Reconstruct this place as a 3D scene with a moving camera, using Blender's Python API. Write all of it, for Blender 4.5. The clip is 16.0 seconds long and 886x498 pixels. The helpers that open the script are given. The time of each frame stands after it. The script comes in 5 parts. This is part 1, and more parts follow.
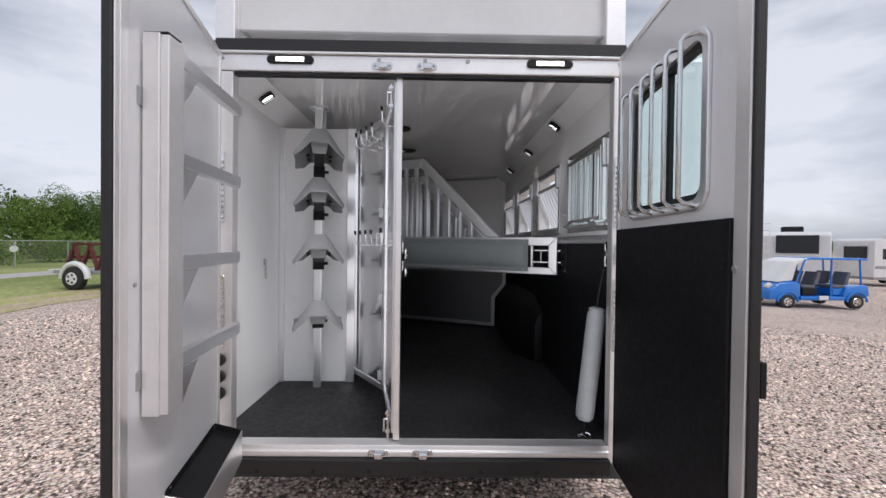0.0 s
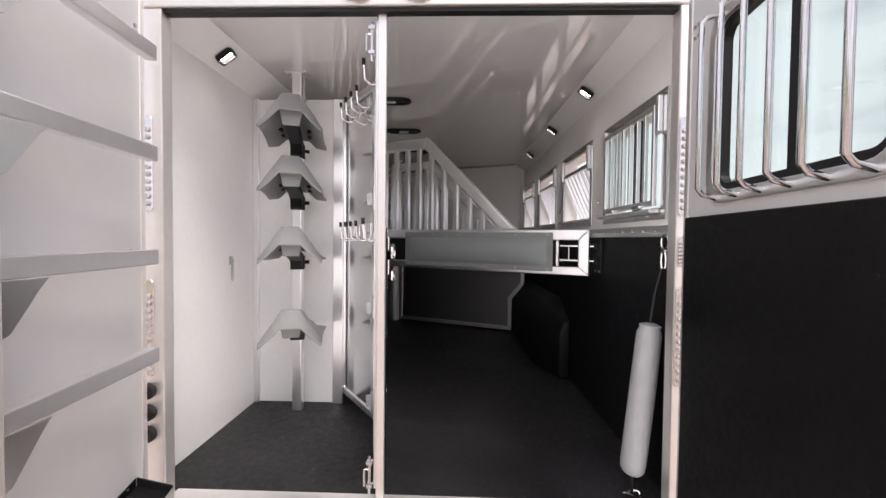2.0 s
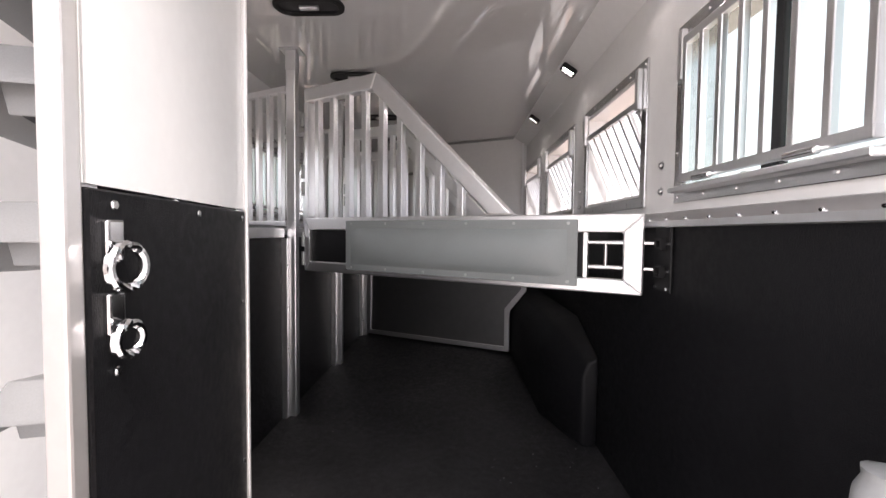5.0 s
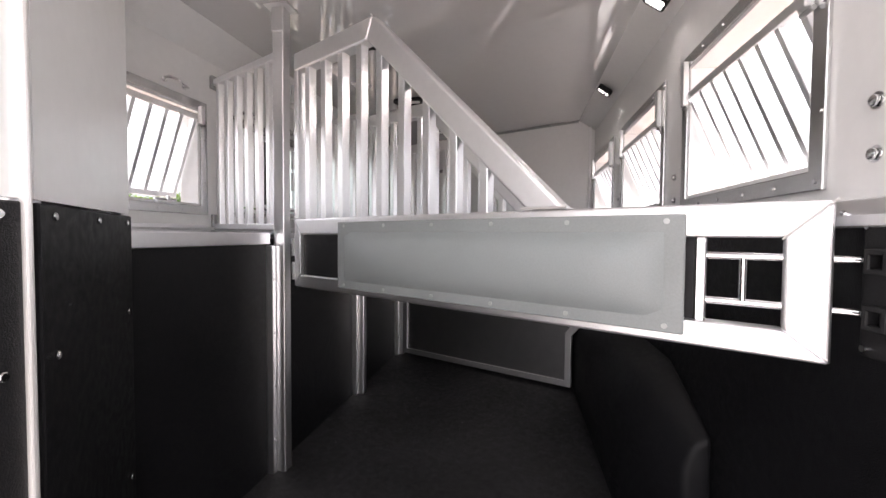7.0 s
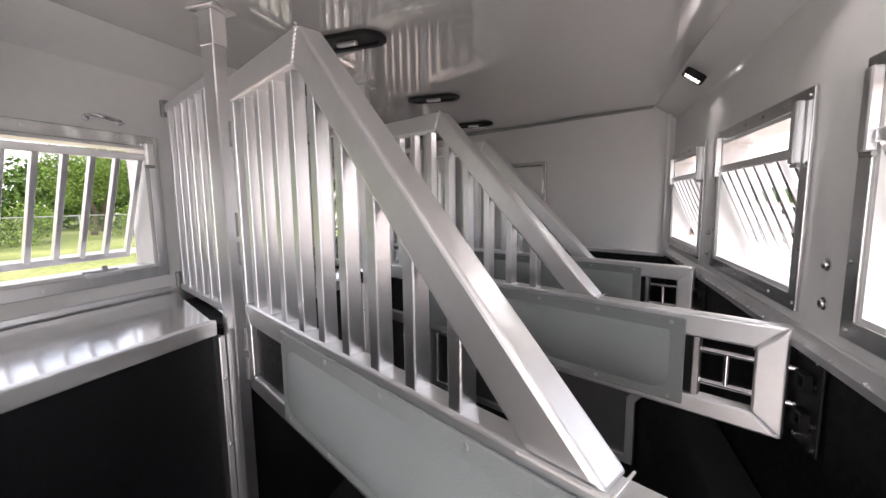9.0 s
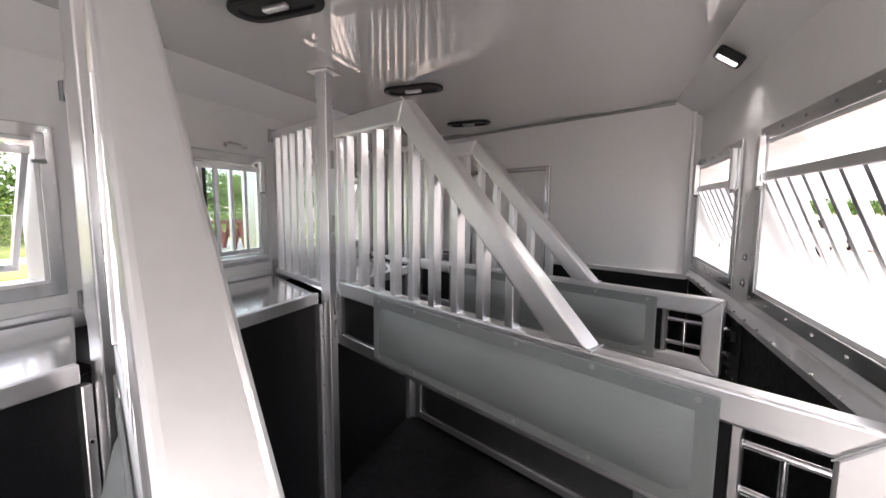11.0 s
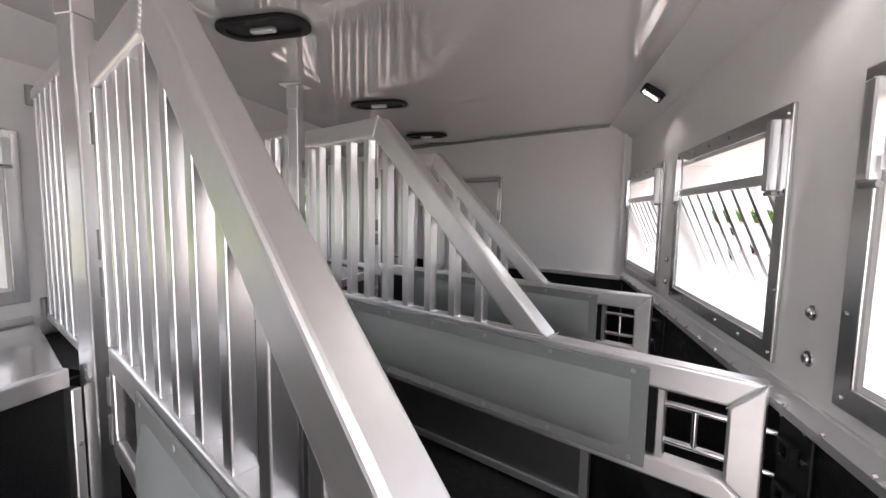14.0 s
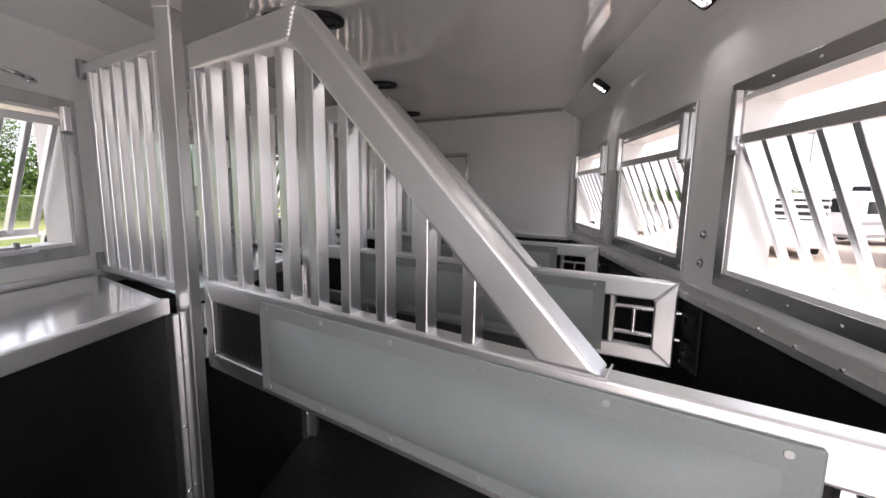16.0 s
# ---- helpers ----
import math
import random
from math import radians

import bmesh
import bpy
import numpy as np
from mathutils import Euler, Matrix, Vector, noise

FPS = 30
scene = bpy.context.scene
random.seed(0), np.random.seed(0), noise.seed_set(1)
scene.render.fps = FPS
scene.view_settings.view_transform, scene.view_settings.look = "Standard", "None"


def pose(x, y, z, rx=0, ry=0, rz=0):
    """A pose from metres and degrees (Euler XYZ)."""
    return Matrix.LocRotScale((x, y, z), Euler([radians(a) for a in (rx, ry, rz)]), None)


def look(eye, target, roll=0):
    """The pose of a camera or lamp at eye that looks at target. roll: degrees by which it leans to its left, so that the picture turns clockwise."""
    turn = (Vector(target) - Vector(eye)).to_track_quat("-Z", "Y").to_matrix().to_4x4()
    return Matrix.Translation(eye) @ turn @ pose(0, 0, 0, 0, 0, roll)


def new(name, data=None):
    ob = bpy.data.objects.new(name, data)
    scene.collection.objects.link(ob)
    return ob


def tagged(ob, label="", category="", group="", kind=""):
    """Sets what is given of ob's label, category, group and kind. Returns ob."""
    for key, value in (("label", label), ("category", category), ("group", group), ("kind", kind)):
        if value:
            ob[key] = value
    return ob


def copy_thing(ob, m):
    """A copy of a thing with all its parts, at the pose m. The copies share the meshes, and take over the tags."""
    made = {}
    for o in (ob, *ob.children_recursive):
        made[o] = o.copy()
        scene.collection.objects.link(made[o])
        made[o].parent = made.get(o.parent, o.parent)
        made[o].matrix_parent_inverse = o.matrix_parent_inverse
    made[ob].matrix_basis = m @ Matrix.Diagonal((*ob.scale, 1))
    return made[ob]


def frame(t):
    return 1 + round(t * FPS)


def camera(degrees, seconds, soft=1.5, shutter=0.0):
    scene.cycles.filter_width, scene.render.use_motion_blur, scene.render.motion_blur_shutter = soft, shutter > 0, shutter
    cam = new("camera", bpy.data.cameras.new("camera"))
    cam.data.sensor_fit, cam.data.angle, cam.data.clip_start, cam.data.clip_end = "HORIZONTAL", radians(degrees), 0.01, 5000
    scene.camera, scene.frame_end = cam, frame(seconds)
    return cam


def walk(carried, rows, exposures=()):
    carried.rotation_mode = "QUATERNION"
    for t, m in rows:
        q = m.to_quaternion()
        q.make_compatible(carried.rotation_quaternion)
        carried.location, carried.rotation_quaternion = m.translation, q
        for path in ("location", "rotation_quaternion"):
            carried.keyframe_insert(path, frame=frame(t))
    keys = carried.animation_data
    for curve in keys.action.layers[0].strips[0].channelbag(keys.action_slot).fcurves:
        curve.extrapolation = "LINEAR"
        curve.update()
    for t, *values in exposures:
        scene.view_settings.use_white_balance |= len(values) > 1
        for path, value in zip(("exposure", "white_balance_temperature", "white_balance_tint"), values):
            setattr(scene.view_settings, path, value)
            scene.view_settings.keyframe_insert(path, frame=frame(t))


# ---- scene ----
cam = camera(95.7, 16.0)
PATH = [
    (0, (0.117, -2.217, 1.561), (0.141, -0.217, 1.537), 0.7),
    (0.5, (0.081, -2.082, 1.566), (0.098, -0.083, 1.528), 0.6),
    (1, (0.093, -1.983, 1.555), (0.091, 0.016, 1.509), 0.5),
    (1.5, (0.15, -1.809, 1.547), (0.112, 0.191, 1.504), 0.6),
    (2, (0.199, -1.641, 1.563), (0.139, 0.357, 1.509), 0.6),
    (2.5, (0.177, -1.442, 1.553), (0.116, 0.556, 1.498), 0.5),
    (3, (0.129, -1.239, 1.555), (0.092, 0.76, 1.5), 0.4),
    (3.5, (0.178, -1.052, 1.532), (0.148, 0.946, 1.469), 0.4),
    (4, (0.284, -0.844, 1.545), (0.265, 1.155, 1.476), 0.5),
    (4.2, (0.301, -0.778, 1.551), (0.295, 1.22, 1.466), 0.5),
    (6.3, (0.542, -0.023, 1.552), (0.253, 1.955, 1.483), 0.5),
    (6.5, (0.553, 0.016, 1.559), (0.227, 1.988, 1.493), 0.4),
    (7, (0.519, 0.185, 1.558), (0.137, 2.147, 1.491), 0.4),
    (7.5, (0.42, 0.479, 1.663), (0.003, 2.433, 1.584), 0.3),
    (8, (0.398, 0.611, 1.869), (-0.082, 2.544, 1.697), 0.0),
    (8.5, (0.459, 0.678, 1.947), (-0.114, 2.582, 1.736), -0.3),
    (9, (0.596, 0.824, 1.972), (-0.07, 2.695, 1.733), -0.7),
    (9.5, (0.649, 0.921, 1.987), (-0.065, 2.774, 1.748), -0.7),
    (10, (0.626, 1.039, 1.995), (-0.089, 2.893, 1.773), -0.3),
    (10.2, (0.613, 1.096, 1.989), (-0.103, 2.951, 1.776), -0.1),
    (12.3, (0.749, 1.32, 1.988), (-0.02, 3.154, 1.769), 0.9),
    (12.5, (0.74, 1.31, 1.992), (-0.002, 3.155, 1.777), 0.9),
    (13, (0.697, 1.265, 2.001), (0.05, 3.147, 1.808), 1.0),
    (13.5, (0.64, 1.169, 2.002), (0.086, 3.083, 1.824), 0.9),
    (14, (0.615, 1.075, 1.998), (0.129, 3.007, 1.818), 0.9),
    (14.5, (0.619, 0.937, 1.987), (0.168, 2.875, 1.781), 0.9),
    (15, (0.607, 0.799, 1.967), (0.195, 2.741, 1.722), 0.9),
    (15.5, (0.539, 0.733, 1.935), (0.2, 2.688, 1.685), 0.9),
    (16, (0.43, 0.637, 1.929), (0.228, 2.607, 1.653), 0.9),
]
walk(cam, [(t, look(eye, target, roll)) for t, eye, target, roll in PATH],
     exposures=[(0, -0.1, 6250, 13), (0.5, 0.04, 6600, 17), (1.0, 0.14, 6650, 17), (1.5, 0.3, 6700, 17), (2.0, 0.5, 6800, 18), (3.5, 0.84, 6800, 18), (4.2, 0.95, 6800, 18), (6.3, 1.75, 6800, 18), (7.2, 1.78, 6800, 18), (8.5, 1.55, 6700, 17), (10.0, 1.72, 6700, 16), (12.4, 2.15, 6650, 16), (13.5, 1.87, 6650, 16), (15.0, 1.56, 6650, 16), (16.0, 1.32, 6650, 16)])

# ---- world and light ----
world = bpy.data.worlds.new("sky")
scene.world = world
world.use_nodes = True
wn, wl = world.node_tree.nodes, world.node_tree.links
wn.clear()
SUN_ELEVATION, SUN_ROTATION = 54.0, 143.0
sky = wn.new("ShaderNodeTexSky")
sky.sky_type, sky.sun_disc = "NISHITA", False
sky.sun_elevation, sky.sun_rotation = radians(SUN_ELEVATION), radians(SUN_ROTATION)
w_out, w_bg = wn.new("ShaderNodeOutputWorld"), wn.new("ShaderNodeBackground")
w_co, w_map = wn.new("ShaderNodeTexCoord"), wn.new("ShaderNodeMapping")
w_map.inputs["Scale"].default_value = (1.0, 1.0, 3.2)
w_noise = wn.new("ShaderNodeTexNoise")
w_noise.inputs["Scale"].default_value, w_noise.inputs["Detail"].default_value = 1.7, 6.0
w_noise.inputs["Roughness"].default_value = 0.52
w_ramp = wn.new("ShaderNodeValToRGB")
w_ramp.color_ramp.elements[0].position, w_ramp.color_ramp.elements[0].color = 0.33, (2.4, 2.7, 3.2, 1)
w_ramp.color_ramp.elements[1].position, w_ramp.color_ramp.elements[1].color = 0.55, (6.8, 6.95, 7.25, 1)
w_mix = wn.new("ShaderNodeMixRGB")
w_mix.inputs["Fac"].default_value = 0.88
wl.new(w_co.outputs["Generated"], w_map.inputs["Vector"])
wl.new(w_map.outputs["Vector"], w_noise.inputs["Vector"])
wl.new(w_noise.outputs["Fac"], w_ramp.inputs["Fac"])
wl.new(sky.outputs["Color"], w_mix.inputs["Color1"])
wl.new(w_ramp.outputs["Color"], w_mix.inputs["Color2"])
wl.new(w_mix.outputs["Color"], w_bg.inputs["Color"])
w_bg.inputs["Strength"].default_value = 0.13
wl.new(w_bg.outputs["Background"], w_out.inputs["Surface"])

sun = new("sun", bpy.data.lights.new("sun", "SUN"))
sun.data.energy, sun.data.angle, sun.data.color = 1.6, radians(25), (1.0, 0.96, 0.9)
sun.matrix_world = look((13, -17, 30), (0, 0, 0))

# added fill lamp: boosts the sky light through the rear opening
opening = new("rear_opening_fill", bpy.data.lights.new("rear_opening_fill", "AREA"))
opening.data.shape, opening.data.size, opening.data.size_y, opening.data.energy = "RECTANGLE", 2.06, 2.03, 8.0
opening.matrix_world = look((0.025, 0.03, 1.465), (0.025, 3, 1.465))

# ---- materials ----
MATS = {}


def material(name, base, rough=0.5, metal=0.0, grain=0.0, grain_scale=40.0, stain=0.0, stain_scale=2.0, bump=0.0,
             bump_scale=200.0, stretch=(1, 1, 1), rough_var=0.0, coat=0.0, per_object=0.0, per_island=0.0, second=None, spec=0.5):
    """A surface with fine grain, broad stains and relief at real-world size."""
    m = bpy.data.materials.new(name)
    m.use_nodes = True
    n, l = m.node_tree.nodes, m.node_tree.links
    b = n["Principled BSDF"]
    b.inputs["Roughness"].default_value, b.inputs["Metallic"].default_value = rough, metal
    b.inputs["Specular IOR Level"].default_value = spec
    if coat:
        b.inputs["Coat Weight"].default_value, b.inputs["Coat Roughness"].default_value = coat, 0.08
    co = n.new("ShaderNodeTexCoord")
    mp = n.new("ShaderNodeMapping")
    mp.inputs["Scale"].default_value = stretch
    geo = n.new("ShaderNodeNewGeometry")
    l.new(geo.outputs["Position"], mp.inputs["Vector"])

    def noise_at(scale, detail=3.0, vec=mp.outputs["Vector"]):
        t = n.new("ShaderNodeTexNoise")
        t.inputs["Scale"].default_value, t.inputs["Detail"].default_value = scale, detail
        l.new(vec, t.inputs["Vector"])
        return t.outputs["Fac"]

    colour = n.new("ShaderNodeRGB").outputs[0]
    colour.default_value = (*base, 1)

    def vary(colour, fac, amount):
        r = n.new("ShaderNodeMapRange")
        r.inputs["From Min"].default_value, r.inputs["From Max"].default_value = 0.3, 0.7
        r.inputs["To Min"].default_value, r.inputs["To Max"].default_value = 1 - amount, 1 + amount
        l.new(fac, r.inputs["Value"])
        x = n.new("ShaderNodeVectorMath")
        x.operation = "SCALE"
        l.new(colour, x.inputs[0])
        l.new(r.outputs[0], x.inputs["Scale"])
        return x.outputs[0]

    if second is not None:
        mx = n.new("ShaderNodeMixRGB")
        rp = n.new("ShaderNodeMapRange")
        rp.inputs["From Min"].default_value, rp.inputs["From Max"].default_value = 0.42, 0.6
        l.new(noise_at(stain_scale, 5.0, geo.outputs["Position"]), rp.inputs["Value"])
        l.new(rp.outputs[0], mx.inputs["Fac"])
        l.new(colour, mx.inputs["Color1"])
        mx.inputs["Color2"].default_value = (*second, 1)
        colour = mx.outputs[0]
    if grain:
        colour = vary(colour, noise_at(grain_scale), grain)
    if stain:
        colour = vary(colour, noise_at(stain_scale, 4.0, geo.outputs["Position"]), stain)
    if per_object:
        info = n.new("ShaderNodeObjectInfo")
        colour = vary(colour, info.outputs["Random"], per_object)
    if per_island:
        colour = vary(colour, geo.outputs["Random Per Island"], per_island)
    l.new(colour, b.inputs["Base Color"])
    if rough_var:
        r = n.new("ShaderNodeMapRange")
        r.inputs["From Min"].default_value, r.inputs["From Max"].default_value = 0.3, 0.7
        r.inputs["To Min"].default_value, r.inputs["To Max"].default_value = max(0.02, rough - rough_var), min(1, rough + rough_var)
        l.new(noise_at(grain_scale * 0.3, 4.0), r.inputs["Value"])
        l.new(r.outputs[0], b.inputs["Roughness"])
    if bump:
        bp = n.new("ShaderNodeBump")
        bp.inputs["Strength"].default_value, bp.inputs["Distance"].default_value = bump, 0.01
        l.new(noise_at(bump_scale, 4.0), bp.inputs["Height"])
        l.new(bp.outputs["Normal"], b.inputs["Normal"])
    MATS[name] = m
    return m


def clear_glass(name, tint, alpha_like=0.08):
    """Window glass: thin, mostly see-through, with a mirror gloss."""
    m = bpy.data.materials.new(name)
    m.use_nodes = True
    n, l = m.node_tree.nodes, m.node_tree.links
    n.clear()
    out = n.new("ShaderNodeOutputMaterial")
    tr, gl, mx = n.new("ShaderNodeBsdfTransparent"), n.new("ShaderNodeBsdfGlossy"), n.new("ShaderNodeMixShader")
    tr.inputs["Color"].default_value = (*tint, 1)
    gl.inputs["Roughness"].default_value = 0.03
    mx.inputs["Fac"].default_value = alpha_like
    l.new(tr.outputs[0], mx.inputs[1])
    l.new(gl.outputs[0], mx.inputs[2])
    l.new(mx.outputs[0], out.inputs["Surface"])
    return m


def glow(name, colour, strength):
    m = bpy.data.materials.new(name)
    m.use_nodes = True
    b = m.node_tree.nodes["Principled BSDF"]
    b.inputs["Base Color"].default_value = (*colour, 1)
    b.inputs["Emission Color"].default_value = (*colour, 1)
    b.inputs["Emission Strength"].default_value = strength
    return m


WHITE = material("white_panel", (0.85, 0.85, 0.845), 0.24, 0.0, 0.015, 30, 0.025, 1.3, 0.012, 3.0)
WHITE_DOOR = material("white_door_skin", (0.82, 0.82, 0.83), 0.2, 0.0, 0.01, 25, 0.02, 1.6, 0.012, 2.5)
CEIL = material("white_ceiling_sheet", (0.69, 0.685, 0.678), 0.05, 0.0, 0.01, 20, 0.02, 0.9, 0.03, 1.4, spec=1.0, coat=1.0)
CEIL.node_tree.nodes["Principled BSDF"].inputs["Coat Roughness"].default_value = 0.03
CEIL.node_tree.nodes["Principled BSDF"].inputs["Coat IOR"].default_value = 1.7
ALU = material("brushed_aluminium", (0.9, 0.9, 0.91), 0.3, 1.0, 0.015, 40, 0.025, 1.5, stretch=(4, 4, 1))
ALU_H = material("brushed_aluminium_long", (0.91, 0.91, 0.92), 0.4, 1.0, 0.015, 40, 0.03, 1.5, 0.006, 120)
ALU_SHEET = material("aluminium_sheet", (0.86, 0.86, 0.87), 0.15, 1.0, 0.02, 12, 0.03, 2.0, 0.11, 5, stretch=(1, 2.2, 1))
WIN_ALU = material("mill_finish_aluminium", (0.62, 0.62, 0.62), 0.26, 1.0, 0.03, 40, 0.05, 2.5, 0.01, 90)
RAW = material("bare_extruded_aluminium", (0.92, 0.9, 0.89), 0.38, 0.7, 0.02, 35, 0.05, 2.5)
MAT = material("black_rubber_mat", (0.007, 0.007, 0.0082), 0.46, 0.0, 0.35, 160, 0.25, 3.0, 0.25, 350, rough_var=0.08, spec=0.24)
FLOOR = material("black_rubber_floor", (0.02, 0.0195, 0.021), 0.5, 0.0, 0.4, 120, 0.4, 2.2, 0.4, 260, rough_var=0.12, spec=0.3)
PAD = material("grey_vinyl_pad", (0.25, 0.275, 0.275), 0.45, 0.0, 0.05, 300, 0.05, 4, 0.15, 700)
PAD_EDGE = material("grey_vinyl_binding", (0.235, 0.255, 0.255), 0.42, 0.0, 0.05, 200, 0.05, 5, 0.1, 500)
RACK = material("grey_moulded_plastic", (0.235, 0.238, 0.240), 0.5, 0.0, 0.04, 250, 0.06, 6, 0.2, 420)
ROLL = material("grey_vinyl_roll", (0.29, 0.3, 0.305), 0.42, 0.0, 0.05, 60, 0.07, 8, 0.3, 30, stretch=(1, 1, 0.3))
BLACK = material("black_plastic", (0.009, 0.009, 0.01), 0.5, 0.0, 0.15, 120, 0.1, 9, 0.1, 300, spec=0.3)
RUBBER = material("black_rubber_seal", (0.014, 0.013, 0.014), 0.5, 0.0, 0.2, 90, 0.1, 4, 0.1, 200)
CHROME = material("polished_steel", (0.75, 0.75, 0.76), 0.14, 1.0, 0.03, 60, 0.04, 8)
DARK = material("dark_underside", (0.03, 0.03, 0.032), 0.6, 0.0, 0.2, 20, 0.2, 3)
LENS = material("clear_lamp_lens", (0.62, 0.6, 0.6), 0.12, 0.0, 0.3, 120, 0.1, 20, 0.6, 90)
LED = glow("led_chip", (1.0, 0.98, 0.95), 75.0)
LICENCE = glow("licence_light_bar", (1.0, 0.98, 0.95), 3.0)
GLASS = clear_glass("window_glass", (0.86, 0.93, 0.91), 0.1)
GRAVEL = material("gravel_ground", (0.5, 0.385, 0.325), 0.9, 0.0, 0.3, 60, 0.15, 0.35, 0.5, 40)
nt = GRAVEL.node_tree
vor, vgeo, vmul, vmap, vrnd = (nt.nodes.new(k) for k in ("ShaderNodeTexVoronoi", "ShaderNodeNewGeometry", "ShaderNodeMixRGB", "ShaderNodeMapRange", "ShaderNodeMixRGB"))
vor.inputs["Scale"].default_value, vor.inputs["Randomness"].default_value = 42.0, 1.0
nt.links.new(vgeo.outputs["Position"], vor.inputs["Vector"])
# light stone tops and the shade in the gaps, painted into the colour
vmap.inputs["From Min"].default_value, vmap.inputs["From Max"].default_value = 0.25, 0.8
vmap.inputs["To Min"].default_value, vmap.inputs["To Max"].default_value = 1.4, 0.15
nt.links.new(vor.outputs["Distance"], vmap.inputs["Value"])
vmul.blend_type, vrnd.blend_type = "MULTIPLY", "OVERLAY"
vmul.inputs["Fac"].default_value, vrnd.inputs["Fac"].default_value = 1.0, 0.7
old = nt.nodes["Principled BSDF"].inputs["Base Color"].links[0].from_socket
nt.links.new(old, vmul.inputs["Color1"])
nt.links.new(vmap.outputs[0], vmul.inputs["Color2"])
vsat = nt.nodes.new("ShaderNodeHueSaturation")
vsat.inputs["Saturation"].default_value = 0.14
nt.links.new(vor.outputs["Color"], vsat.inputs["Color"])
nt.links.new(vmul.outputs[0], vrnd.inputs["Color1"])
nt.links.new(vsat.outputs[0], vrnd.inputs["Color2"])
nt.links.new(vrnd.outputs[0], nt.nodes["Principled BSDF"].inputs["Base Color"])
PEBBLE = material("pebble", (0.66, 0.53, 0.46), 0.85, 0.0, 0.3, 60, 0.1, 3, 0.3, 90, per_island=0.85)
GRASS = material("grass_field", (0.17, 0.22, 0.05), 0.95, 0.0, 0.35, 6, 0.3, 0.2, 0.6, 30, second=(0.24, 0.26, 0.09))
DIRT = material("worn_sandy_verge", (0.5, 0.4, 0.27), 0.95, 0.0, 0.3, 9, 0.3, 1.1, 0.5, 40, second=(0.3, 0.3, 0.1))
LEAF = material("foliage", (0.085, 0.15, 0.034), 0.75, 0.0, 0.15, 3, 0.25, 0.4, per_island=0.35, spec=0.2)
LEAF2 = material("shrub_foliage", (0.15, 0.23, 0.05), 0.75, 0.0, 0.15, 3, 0.25, 0.5, per_island=0.35, spec=0.2)
BARK = material("bark", (0.11, 0.085, 0.06), 0.9, 0.0, 0.3, 20, 0.2, 3, 0.6, 40)
GALV = material("galvanised_steel", (0.42, 0.43, 0.43), 0.5, 0.7, 0.1, 30, 0.1, 3)
ROADM = material("pale_gravel_lane", (0.4, 0.38, 0.36), 0.9, 0.0, 0.2, 8, 0.15, 0.5)
BLUE = material("blue_body_paint", (0.008, 0.17, 0.6), 0.25, 0.0, 0.03, 40, 0.05, 3, coat=0.6)
VANW = material("white_vehicle_paint", (0.72, 0.72, 0.72), 0.3, 0.0, 0.02, 20, 0.06, 1.5, coat=0.3)
GREYP = material("grey_vehicle_paint", (0.3, 0.3, 0.31), 0.35, 0.0, 0.05, 20, 0.08, 2)
TYRE = material("tyre_rubber", (0.02, 0.02, 0.02), 0.8, 0.0, 0.2, 60, 0.1, 9)
SEAT = material("grey_seat_vinyl", (0.11, 0.12, 0.14), 0.6, 0.0, 0.1, 60, 0.1, 5)
RUST = material("rusty_red_steel", (0.12, 0.03, 0.025), 0.8, 0.0, 0.3, 30, 0.3, 4)

# ---- building helpers ----


def bm_new():
    return bmesh.new()


def add_faces(bm, pts, faces):
    vs = [bm.verts.new(p) for p in pts]
    for f in faces:
        try:
            bm.faces.new([vs[i] for i in f])
        except ValueError:
            pass
    return vs


CUBE = ((0, 3, 2, 1), (4, 5, 6, 7), (0, 1, 5, 4), (1, 2, 6, 5), (2, 3, 7, 6), (3, 0, 4, 7))


def box(bm, x0, x1, y0, y1, z0, z1):
    add_faces(bm, [(x0, y0, z0), (x1, y0, z0), (x1, y1, z0), (x0, y1, z0), (x0, y0, z1), (x1, y0, z1), (x1, y1, z1), (x0, y1, z1)], CUBE)
    return bm


def bar(bm, a, b, w, h, up=(0, 0, 1)):
    """A rectangular bar from a to b: w across, h along up."""
    a, b, up = Vector(a), Vector(b), Vector(up)
    d = (b - a).normalized()
    side = d.cross(up)
    if side.length < 1e-4:
        side = d.cross(Vector((1, 0, 0)))
    side.normalize()
    u = side.cross(d).normalized()
    pts = [e + side * sx * w / 2 + u * su * h / 2 for e in (a, b) for sx, su in ((-1, -1), (1, -1), (1, 1), (-1, 1))]
    add_faces(bm, pts, ((0, 1, 2, 3), (7, 6, 5, 4), (0, 4, 5, 1), (1, 5, 6, 2), (2, 6, 7, 3), (3, 7, 4, 0)))
    return bm


def rod(bm, a, b, r, n=10, r2=None):
    a, b = Vector(a), Vector(b)
    d = (b - a).normalized()
    s = d.orthogonal().normalized()
    u = d.cross(s)
    r2 = r if r2 is None else r2
    pts = [e + (s * math.cos(2 * math.pi * i / n) + u * math.sin(2 * math.pi * i / n)) * q for e, q in ((a, r), (b, r2)) for i in range(n)]
    faces = [(i, (i + 1) % n, n + (i + 1) % n, n + i) for i in range(n)] + [tuple(range(n - 1, -1, -1)), tuple(range(n, 2 * n))]
    add_faces(bm, pts, faces)
    return bm


